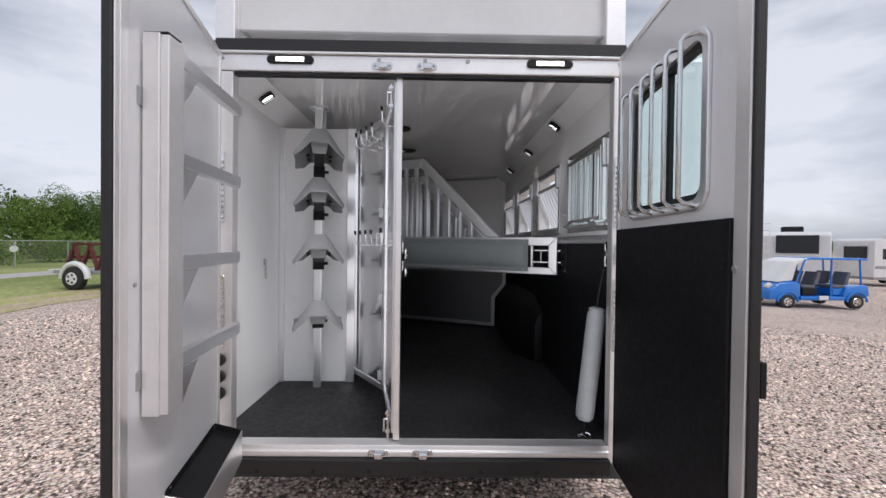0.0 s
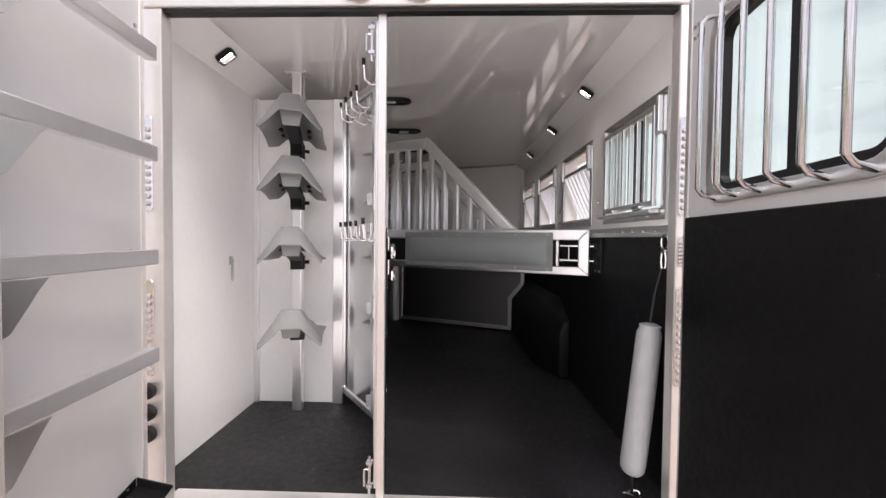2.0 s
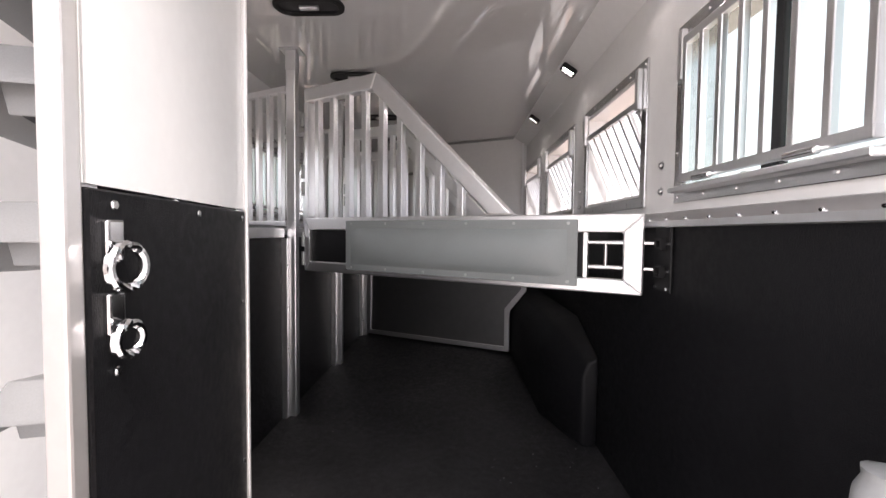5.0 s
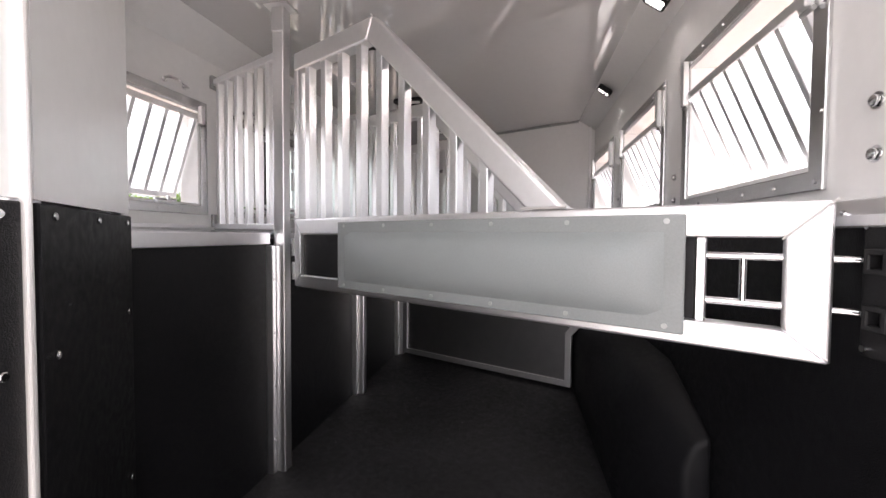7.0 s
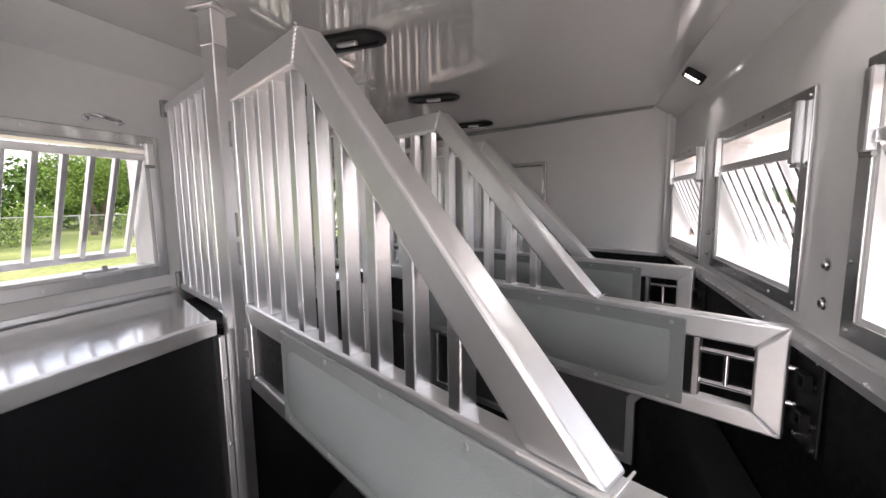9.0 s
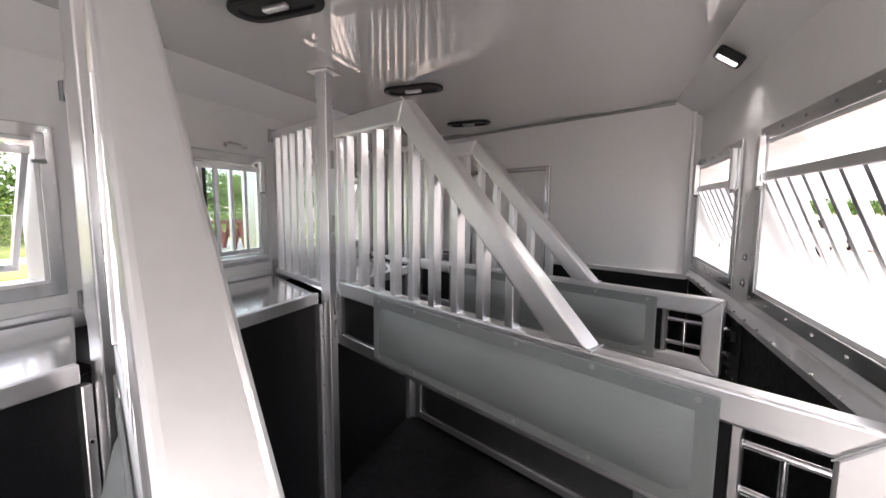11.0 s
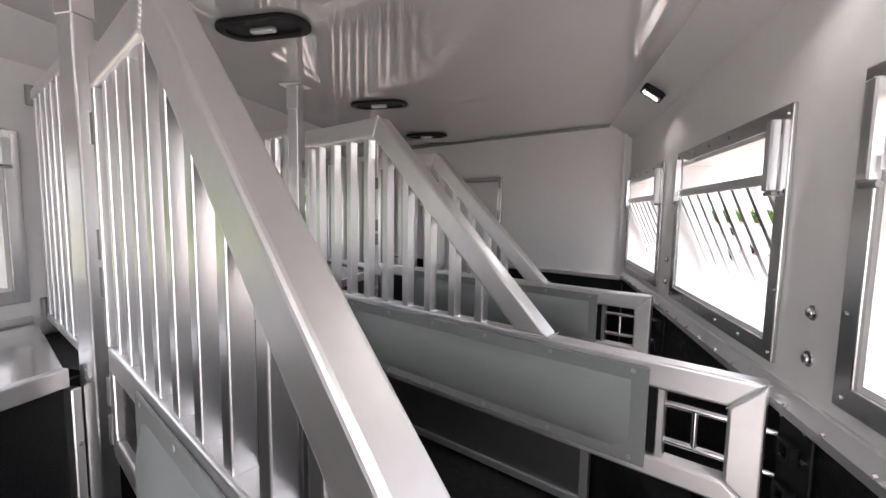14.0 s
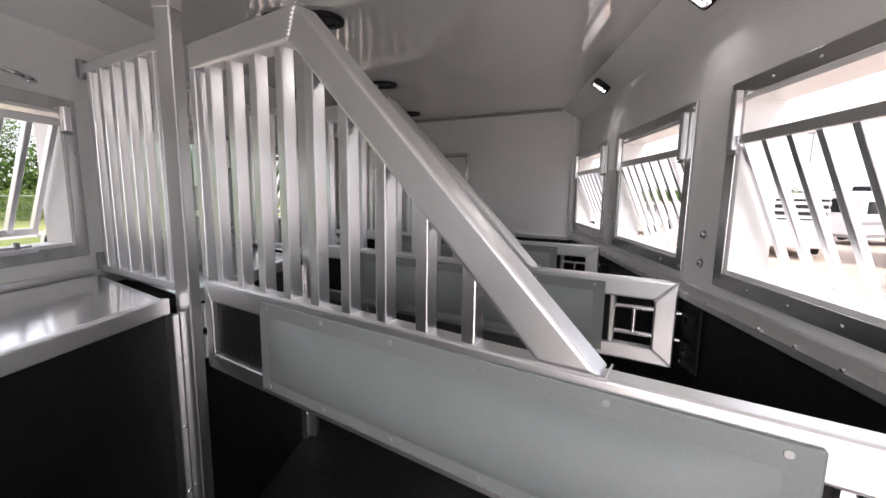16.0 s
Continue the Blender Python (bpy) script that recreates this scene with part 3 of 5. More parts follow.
# ---- head grilles between the mangers ----
for hy in HINGE_Y:
    hg = thing("head_grille", (-0.88, hy + 0.08, MZ), "barred aluminium head divider between two mangers", "grille", "head grilles over the mangers")
    p0, p1 = Vector((-0.622, hy + 0.01, 0)), Vector((XL + 0.012, hy + 0.245, 0))
    zt, zb0, zb1 = 2.385, 1.585, 1.59
    part("top_rail", soften(bar(bm_new(), p0 + Vector((0, 0, zt)), p1 + Vector((0, 0, zt)), 0.035, 0.035), 0.004, 2), ALU_H, hg)
    part("bottom_rail", soften(bar(bm_new(), p0 + Vector((0, 0, zb0 + 0.01)), p1 + Vector((0, 0, zb1 + 0.01)), 0.035, 0.028), 0.004, 2), ALU_H, hg)
    for i in range(6):
        f = 0.08 + i * 0.165
        q = p0.lerp(p1, f)
        bz = zb0 + (zb1 - zb0) * f
        part("bar", soften(bar(bm_new(), q + Vector((0, 0, bz + 0.02)), q + Vector((0, 0, zt - 0.016)), 0.03, 0.03, p1 - p0), 0.003, 2), ALU, hg)
    for z in (zt, 1.63):
        part("bracket", soften(box(bm_new(), XL + 0.001, XL + 0.022, hy + 0.215, hy + 0.275, z - 0.035, z + 0.035), 0.003, 1), GALV, hg)

# ---- lower kick panel under the third divider ----
kp = thing("kick_panel", divider_pose(ENDS[2]), "framed aluminium kick panel cut to clear the wheel well", "kick panel")
outl = [(0.06, 0.465), (1.62, 0.465), (1.62, 0.84), (1.77, 1.03), (1.77, 1.325), (0.06, 1.325)]
inn = [(0.11, 0.51), (1.575, 0.51), (1.575, 0.86), (1.725, 1.05), (1.725, 1.28), (0.11, 1.28)]
bm = ring_slab(bm_new(), outl, inn, "y", -0.022, 0.022)
local_part("frame", soften(bm, 0.004, 2), ALU_H, kp)
bm = slab(bm_new(), [(0.1, 0.5), (1.585, 0.5), (1.585, 0.855), (1.735, 1.045), (1.735, 1.29), (0.1, 1.29)], "y", -0.005, 0.005)
local_part("sheet", bm, material("dark_mill_sheet", (0.4, 0.4, 0.41), 0.36, 1.0, 0.04, 15, 0.05, 2.0, 0.04, 6), kp, "dark mill-finish metal sheet")

# ---- windows ----


def window(name, side, y0, y1, grille, glass, label, grille_top=2.09, reach=0.16):
    """side +1: east wall, -1: west wall. grille 'tilt': dropped and leaning out; 'shut': upright."""
    X = XR if side > 0 else XL
    wd = thing(name, (X, (y0 + y1) / 2, WZ0), label, "window", "trailer windows", "structure")

    def xs(a, b):                       # depths measured into the room, as x range
        p, q = X - side * a, X - side * b
        return min(p, q), max(p, q)

    fw = OPEN
    o = [(y0, WZ0), (y1, WZ0), (y1, WZ1), (y0, WZ1)]
    i = [(y0 + fw, WZ0 + fw), (y1 - fw, WZ0 + fw), (y1 - fw, WZ1 - fw), (y0 + fw, WZ1 - fw)]
    fr = part("window_frame", soften(ring_slab(bm_new(), o, i, "x", *xs(0.001, 0.012)), 0.003, 2), WIN_ALU, wd, "riveted aluminium trim frame")
    i2 = [(y0 + fw + 0.012, WZ0 + fw + 0.012), (y1 - fw - 0.012, WZ0 + fw + 0.012), (y1 - fw - 0.012, WZ1 - fw - 0.012), (y0 + fw + 0.012, WZ1 - fw - 0.012)]
    part("liner", ring_slab(bm_new(), i, i2, "x", *xs(-WT - 0.05, 0.004)), WIN_ALU if glass else WHITE, wd, "reveal liner of the opening")
    for yy in [y0 + 0.02 + (y1 - y0 - 0.04) * k / 5 for k in range(6)]:
        for z in (WZ0 + 0.02, WZ1 - 0.02):
            a, b = xs(0.012, 0.015)
            part("rivet", rod(bm_new(), (a, yy, z), (b, yy, z), 0.005, 8), CHROME, fr)
    for z in (WZ0 + 0.17, WZ0 + 0.4):
        for yy in (y0 + 0.012, y1 - 0.012):
            a, b = xs(0.012, 0.015)
            part("rivet", rod(bm_new(), (a, yy, z), (b, yy, z), 0.005, 8), CHROME, fr)
    # slide channels at both jambs
    for yy in (y0 + fw + 0.004, y1 - fw - 0.004):
        a, b = xs(0.013, 0.034)
        part("slide_channel", soften(box(bm_new(), a, b, yy - 0.014, yy + 0.014, grille_top - 0.03, WZ1 - 0.03), 0.003, 1), ALU, wd)
        part("pivot", rod(bm_new(), (X - side * 0.02, yy - 0.02, grille_top - 0.035), (X - side * 0.02, yy + 0.02, grille_top - 0.035), 0.006, 10), GALV, wd)
    # grille
    ya, yb = y0 + fw + 0.025, y1 - fw - 0.025
    if grille == "tilt":
        top = Vector((X - side * 0.012, 0, grille_top))
        bot = Vector((X + side * reach, 0, grille_top - 0.405))
    else:
        top = Vector((X - side * 0.026, 0, 2.178))
        bot = Vector((X - side * 0.026, 0, 1.738))
    gr = part("grille", soften(bar(bm_new(), top + Vector((0, ya, 0)), top + Vector((0, yb, 0)), 0.022, 0.028), 0.003, 2), ALU, wd, "barred aluminium drop grille")
    part("bottom_bar", soften(bar(bm_new(), bot + Vector((0, ya, 0)), bot + Vector((0, yb, 0)), 0.022, 0.026), 0.003, 2), ALU, gr)
    for k in range(8):
        yy = ya + 0.012 + (yb - ya - 0.024) * k / 7
        part("bar", soften(bar(bm_new(), top + Vector((0, yy, 0)), bot + Vector((0, yy, 0)), 0.02, 0.02, (0, 1, 0)), 0.003, 2), ALU, gr)
    if grille == "shut":
        for yy in (ya + 0.14, yb - 0.14):
            part("latch_knob", soften(rod(bm_new(), (X - side * 0.045, yy - 0.04, 1.725), (X - side * 0.045, yy + 0.04, 1.725), 0.01, 10), 0.002, 1), CHROME, gr)
        part("bottom_shelf", soften(box(bm_new(), *xs(0.013, 0.06), ya - 0.02, yb + 0.02, 1.69, 1.708), 0.003, 1), ALU_H, wd)
    if glass:
        gl = part("pane", box(bm_new(), *xs(-0.036, -0.03), y0 + fw + 0.014, y1 - fw - 0.014, WZ0 + fw + 0.014, WZ1 - fw - 0.014), GLASS, wd, "greenish sliding window pane")
        gl.visible_shadow = False
        part("sash", soften(box(bm_new(), *xs(-0.045, -0.02), (y0 + y1) / 2 - 0.03, (y0 + y1) / 2 + 0.03, WZ0 + fw + 0.014, WZ1 - fw - 0.014), 0.003, 1), BLACK, wd, "black sliding sash bar")
    return wd


for k, (a, b) in enumerate(RIGHT_WIN):
    if k == 0:
        window("window_1", 1, a, b, "shut", True, "closed aluminium drop window with upright bars and glass")
    else:
        window("window_%d" % (k + 1), 1, a, b, "tilt", False, "open aluminium drop window with grille leaning outward")
window("window_5", -1, *LEFT_WIN[0], "tilt", False, "open aluminium drop window with barred grille leaning outward", 2.165, 0.13)
window("window_6", -1, *LEFT_WIN[1], "shut", True, "closed aluminium drop window with upright bars and glass")
window("window_7", -1, *LEFT_WIN[2], "tilt", False, "open aluminium drop window with barred grille leaning outward", 2.165, 0.13)

# pairs of round bolts between the windows
for y in (1.055, 2.032, 3.03):
    for z in (1.712, 1.808):
        bt = thing("carriage_bolt", (XR, y, z), "domed steel bolt head in the side wall", "bolt", "wall bolts")
        part("washer", rod(bm_new(), (XR - 0.003, y, z), (XR - 0.0005, y, z), 0.016, 14), CHROME, bt)
        part("head", soften(rod(bm_new(), (XR - 0.011, y, z), (XR - 0.003, y, z), 0.011, 14), 0.003, 2), CHROME, bt, smooth=True)
# tie handles over the west windows
for a, b in LEFT_WIN:
    for y in (a + 0.16, b - 0.2):
        th = thing("tie_ring", (XL, y, 2.31), "small bent steel tie loop over the window", "tie ring", "tie loops")
        bm = wire(bm_new(), [(XL + 0.004, y - 0.055, 2.3), (XL + 0.03, y - 0.05, 2.305), (XL + 0.045, y - 0.02, 2.3), (XL + 0.045, y + 0.03, 2.292), (XL + 0.03, y + 0.055, 2.29), (XL + 0.004, y + 0.06, 2.29)], 0.007)
        part("loop", bm, CHROME, th, smooth=True)
        for q in (y - 0.055, y + 0.06):
            part("foot", soften(rod(bm_new(), (XL + 0.0005, q, 2.295), (XL + 0.008, q, 2.295), 0.013, 10), 0.002, 1), CHROME, th)

# ---- ceiling vents and dome lamps ----
for y in (1.42, 2.27, 3.23, 4.165):
    vt = thing("roof_vent", (-0.31, y, CZ), "black oval roof vent with a grey crank handle", "roof vent", "ceiling vents")
    oo, ii = rounded(-0.165, 0.165, -0.075, 0.075, 0.074, 8), rounded(-0.135, 0.135, -0.046, 0.046, 0.045, 8)
    bm = ring_slab(bm_new(), oo, ii, "z", CZ - 0.016, CZ - 0.0005)
    bm.transform(Matrix.Translation((-0.31, y, 0)))
    part("bezel", soften(bm, 0.004, 2), BLACK, vt)
    bm = slab(bm_new(), ii, "z", CZ - 0.006, CZ - 0.001)
    bm.transform(Matrix.Translation((-0.31, y, 0)))
    part("screen", bm, DARK, vt)
    part("handle", soften(box(bm_new(), -0.355, -0.265, y - 0.012, y + 0.012, CZ - 0.024, CZ - 0.007), 0.005, 2), ALU_H, vt)

for x, y, s in ((1.063, 1.075, 1), (1.063, 2.01, 1), (1.063, 3.06, 1), (-1.065, 0.53, -1)):
    cz = 2.549
    nrm = Vector((-0.57 * s, 0, -0.82)).normalized()
    m = Matrix.Translation((x, y, cz)) @ nrm.to_track_quat("Z", "Y").to_matrix().to_4x4()
    lm = thing("dome_lamp", m, "small black-framed LED lamp lit white on the cove", "lamp", "interior LED lamps")
    local_part("housing", soften(slab(bm_new(), rounded(-0.035, 0.035, -0.05, 0.05, 0.018, 4), "z", 0.001, 0.01), 0.002, 1), BLACK, lm)
    local_part("bezel", soften(ring_slab(bm_new(), rounded(-0.035, 0.035, -0.05, 0.05, 0.018, 4), rounded(-0.026, 0.026, -0.04, 0.04, 0.012, 4), "z", 0.0105, 0.03), 0.002, 1), BLACK, lm)
    for i in range(5):
        for j in range(2):
            px, py = -0.011 + 0.022 * j, -0.029 + 0.0145 * i
            local_part("led", soften(box(bm_new(), px - 0.008, px + 0.008, py - 0.0045, py + 0.0045, 0.0102, 0.012), 0.0005, 1), LED, lm)

# ---- front wall door ----
fd = thing("door_3", pose(0.289, front(0.289), FZ, 0, 0, -math.degrees(SLANT)), "white flush door in an aluminium frame in the slanted front wall", "door", "", "structure")
W3 = 0.78                        # local x runs back from the hinge side, local y out of the wall
local_part("frame", soften(ring_slab(bm_new(), [(-W3, 0.03), (0, 0.03), (0, 1.85), (-W3, 1.85)], [(-W3 + 0.03, 0.06), (-0.03, 0.06), (-0.03, 1.82), (-W3 + 0.03, 1.82)], "y", -0.042, -0.016), 0.004, 1), WIN_ALU, fd, "aluminium door frame")
local_part("leaf", soften(box(bm_new(), -W3 + 0.034, -0.034, -0.03, -0.0155, 0.064, 1.816), 0.004, 1), WHITE, fd)
local_part("piano_hinge", soften(box(bm_new(), -0.036, -0.022, -0.05, -0.0425, 0.3, 1.7), 0.003, 1), ALU, fd)
for z in (0.55, 1.05, 1.55):
    local_part("hinge", rod(bm_new(), (-0.016, -0.05, z - 0.04), (-0.016, -0.05, z + 0.04), 0.008), GALV, fd)

# ---- tack room ----
# back panel
tb = structure("wall_tack_back", soften(box(bm_new(), XL + 0.001, -0.575, 1.04, 1.06, FZ, 2.48), 0.003, 1), WHITE, "white back panel of the rear tack compartment", "wall")
structure("trim_tack_corner", soften(box(bm_new(), XL + 0.001, XL + 0.04, 1.015, 1.0385, FZ, 2.48), 0.003, 1), ALU, "aluminium corner angle of the tack compartment", "trim")
structure("trim_tack_jamb", soften(box(bm_new(), -0.62, -0.552, 1.022, 1.0385, FZ, 2.48), 0.004, 1), ALU, "aluminium hinge jamb of the tack compartment", "trim")


def swing_panel(name, a, b, z0, z1, tack_sheet, label):
    """A framed two-sided partition from a to b (plan points); the horse side is rubber below, white above."""
    a3, b3 = Vector((*a, 0)), Vector((*b, 0))
    d = (b3 - a3).normalized()
    L = (b3 - a3).length
    m = Matrix.Translation(a3) @ Matrix(((d.x, -d.y, 0, 0), (d.y, d.x, 0, 0), (0, 0, 1, 0), (0, 0, 0, 1)))
    p = thing(name, m, label, "partition", "", "structure")
    f = 0.042
    local_part("frame", soften(ring_slab(bm_new(), [(0, z0), (L, z0), (L, z1), (0, z1)], [(f, z0 + f), (L - f, z0 + f), (L - f, z1 - f), (f, z1 - f)], "y", -0.02, 0.02), 0.004, 2), ALU, p, "aluminium tube frame")
    local_part("tack_side_sheet", box(bm_new(), f - 0.005, L - f + 0.005, 0.004, 0.01, z0 + f - 0.005, z1 - f + 0.005), tack_sheet, p)
    local_part("white_skin", box(bm_new(), 0.001, L - 0.001, -0.026, -0.0205, 1.61, z1 - 0.002), WHITE, p, "white upper skin")
    local_part("rubber_skin", soften(box(bm_new(), 0.001, L - 0.001, -0.031, -0.0205, z0, 1.605), 0.003, 1), MAT, p, "black rubber lower skin")
    for k in range(3):
        x = 0.05 + (L - 0.1) * k / 2
        for z in (1.585, 1.35, 0.9):
            if z > 1.5 or k != 1:
                local_part("screw", soften(rod(bm_new(), (x, -0.036, z), (x, -0.031, z), 0.008, 10), 0.002, 1), CHROME, p)
    return p


P0, P1, P2 = (-0.115, 0.02), (-0.25, 0.665), (-0.562, 1.09)
pn1 = swing_panel("partition_1", P0, P1, 0.5, 2.46, ALU_SHEET, "swing partition leaf with aluminium frame beside the tack space")
pn2 = swing_panel("partition_2", P1, P2, 0.5, 2.46, ALU_SHEET, "framed hinged partition leaf closing the tack space")
for z in (0.62, 1.16, 1.78, 2.32):
    for q, nm in ((P2, pn2), (P1, pn2)):
        bm = rod(bm_new(), (q[0] - 0.015, q[1] - 0.03, z - 0.06), (q[0] - 0.015, q[1] - 0.03, z + 0.06), 0.011, 10)
        box(bm, q[0] - 0.055, q[0] - 0.02, q[1] - 0.03, q[1] - 0.024, z - 0.035, z + 0.035)
        part("hinge", bm, GALV, nm)
# front edge strip and its drop bolts
part("edge_strip", soften(box(bm_new(), P0[0] - 0.008, P0[0] + 0.026, P0[1] - 0.02, P0[1] + 0.006, 0.47, 2.475), 0.004, 2), RAW, pn1, "bare aluminium closing edge")
for z, dz in ((0.53, 1), (2.35, 1)):
    bm = wire(bm_new(), [(P0[0] - 0.04, 0.03, z - 0.06), (P0[0] - 0.04, 0.03, z + 0.1)], 0.006)
    wire(bm, [(P0[0] - 0.04, 0.03, z + 0.05), (P0[0] - 0.06, 0.02, z + 0.05), (P0[0] - 0.06, 0.02, z - 0.02)], 0.005)
    for q in (-0.03, 0.07):
        box(bm, P0[0] - 0.052, P0[0] - 0.026, 0.018, 0.042, z + q, z + q + 0.014)
    part("drop_bolt", bm, CHROME, pn1, "steel spring drop bolt")
# tie rings on the horse side of the front leaf
for z, r in ((1.5, 0.03), (1.4, 0.022)):
    x, y = P0[0] + 0.047, P0[1] + 0.045
    tr = thing("tie_ring", (x, y, z), "chrome snap ring hanging on the black partition", "tie ring", "tie rings")
    part("plate", soften(box(bm_new(), x - 0.026, x - 0.012, y - 0.014, y + 0.014, z + 0.005, z + 0.065), 0.004, 2), CHROME, tr)
    pts = [(x + 0.002, y + r * math.sin(2 * math.pi * k / 16), z - 0.0 + r * math.cos(2 * math.pi * k / 16)) for k in range(17)]
    part("ring", wire(bm_new(), pts, 0.007), CHROME, tr, smooth=True)

# bridle hooks on a bar, two rows
for z in (1.62, 2.36):
    hb = thing("bridle_hook_rack", (-0.3, 0.6, z), "row of bent steel bridle hooks with black tips", "hook rack", "bridle hook rows")
    part("rail", soften(bar(bm_new(), (P1[0] - 0.02, P1[1] - 0.03, z), (P2[0] + 0.06, P2[1] - 0.07, z), 0.006, 0.05), 0.002, 1), ALU_H, hb)
    for k in range(5):
        f = k / 4
        if k < 4:
            bx, by = P1[0] - 0.03 + (P2[0] - P1[0] + 0.09) * f, P1[1] - 0.035 + (P2[1] - P1[1] - 0.05) * f
        else:
            bx, by = P0[0] - 0.05, 0.3
        pts = [(bx, by, z + 0.02), (bx, by, z - 0.05), (bx - 0.012, by - 0.02, z - 0.072), (bx - 0.045, by - 0.045, z - 0.075), (bx - 0.065, by - 0.06, z - 0.06), (bx - 0.07, by - 0.065, z + 0.01)]
        part("hook", wire(bm_new(), pts, 0.0055), CHROME, hb, smooth=True)
        part("tip", rod(bm_new(), (bx - 0.07, by - 0.065, z + 0.005), (bx - 0.071, by - 0.066, z + 0.035), 0.0085), BLACK, hb, "black rubber tip")

# saddle racks on their pole
SX, SY = -0.815, 0.92
pole = thing("saddle_rack_pole", (SX, SY, FZ), "square aluminium pole carrying four saddle racks", "pole")
part("tube", soften(box(bm_new(), SX - 0.03, SX + 0.03, SY - 0.025, SY + 0.025, FZ, CZ - 0.001), 0.005, 2), ALU, pole)
part("ceiling_flange", soften(box(bm_new(), SX - 0.07, SX + 0.07, SY - 0.05, SY + 0.05, CZ - 0.012, CZ - 0.0005), 0.003, 1), ALU, pole)
part("hook", wire(bm_new(), [(SX + 0.05, SY - 0.03, 2.57), (SX + 0.05, SY - 0.03, 2.42), (SX + 0.06, SY - 0.06, 2.4), (SX + 0.075, SY - 0.07, 2.43)], 0.008), GALV, pole, smooth=True)


def saddle_rack(m):
    sr = thing("saddle_rack", m, "grey moulded plastic saddle rack arm on the pole", "saddle rack", "saddle racks on the pole")
    half = [(-0.45, (0.165, -0.114), (0.108, -0.068), (0.054, -0.014)), (-0.415, (0.167, -0.1), (0.098, 0.002), (0.044, 0.078)),
            (-0.28, (0.166, -0.1), (0.104, -0.022), (0.05, 0.052)), (-0.14, (0.168, -0.108), (0.112, -0.078), (0.052, -0.012)),
            (-0.02, (0.178, -0.112), (0.116, -0.1), (0.06, -0.052)), (0.03, (0.178, -0.115), (0.116, -0.105), (0.07, -0.062))]
    secs = [(y, [(-x, z) for x, z in (a, b, c)] + [(c[0], c[1]), (b[0], b[1]), (a[0], a[1])]) for y, a, b, c in half]
    bm = bm_new()
    top = [[bm.verts.new((x, y, z)) for x, z in s] for y, s in secs]
    low = [[bm.verts.new((x * 0.97, y, z - 0.012)) for x, z in s] for y, s in secs]
    for A in (top, low):
        for r0, r1 in zip(A, A[1:]):
            for k in range(5):
                bm.faces.new((r0[k], r0[k + 1], r1[k + 1], r1[k]))
    for r, q in ((top[0], low[0]), (top[-1], low[-1])):
        for k in range(5):
            bm.faces.new((r[k], r[k + 1], q[k + 1], q[k]))
    for k in range(len(secs) - 1):
        bm.faces.new((top[k][0], top[k + 1][0], low[k + 1][0], low[k][0]))
        bm.faces.new((top[k][5], top[k + 1][5], low[k + 1][5], low[k][5]))
    soften(bm, 0.008, 2)
    local_part("shell", bm, RACK, sr, smooth=True)
    for sx in (-1, 1):
        for k in range(2):
            e = slab(bm_new(), [(sx * 0.085 + 0.018 * math.cos(a * math.pi / 6), -0.07 - 0.075 * k + 0.028 * math.sin(a * math.pi / 6)) for a in range(12)], "z", -0.078 + 0.016 * k, -0.066 + 0.018 * k)
            local_part("slot", e, BLACK, sr, "dark oval slot")
    bm = slab(bm_new(), [(-0.066, 0.03), (0.066, 0.03), (0.043, -0.085), (-0.043, -0.085)], "y", -0.385, -0.377)
    local_part("front_web", soften(bm, 0.003, 1), RACK, sr)
    bm = slab(bm_new(), [(-0.37, -0.045), (0.03, -0.085), (0.03, -0.175), (-0.05, -0.175), (-0.12, -0.125), (-0.37, -0.078)], "x", -0.035, 0.035)
    local_part("bracket", soften(bm, 0.004, 2), BLACK, sr, "black steel bracket")
    local_part("collar", soften(box(bm_new(), -0.042, 0.042, -0.03, 0.06, -0.185, -0.1), 0.004, 1), BLACK, sr)
    local_part("clamp_knob", rod(bm_new(), (0.04, 0.02, -0.14), (0.07, 0.02, -0.14), 0.012), BLACK, sr)
    return sr


first = None
for z in (2.25, 1.92, 1.54, 1.09):
    m = pose(SX, SY, z, 0, 0, 16.6) @ pose(0, -0.03, 0)
    if first is None:
        first = saddle_rack(m)
    else:
        copy_thing(first, m)

# wall hook with chain
wh = thing("wall_hook", (XL, 0.745, 1.4), "small steel eye with a short hanging chain", "hook")
part("plate", soften(box(bm_new(), XL + 0.0005, XL + 0.008, 0.73, 0.76, 1.39, 1.44), 0.002, 1), GALV, wh)
part("eye", wire(bm_new(), [(XL + 0.01, 0.745 + 0.014 * math.sin(k * math.pi / 6), 1.41 + 0.016 * math.cos(k * math.pi / 6)) for k in range(13)], 0.004), GALV, wh, smooth=True)
for k in range(5):
    z = 1.385 - 0.02 * k
    part("link", wire(bm_new(), [(XL + 0.012 + 0.006 * math.sin(j * math.pi / 4) * (k % 2), 0.745 + 0.006 * math.sin(j * math.pi / 4) * (1 - k % 2), z + 0.013 * math.cos(j * math.pi / 4)) for j in range(9)], 0.0038, 6), GALV, wh)

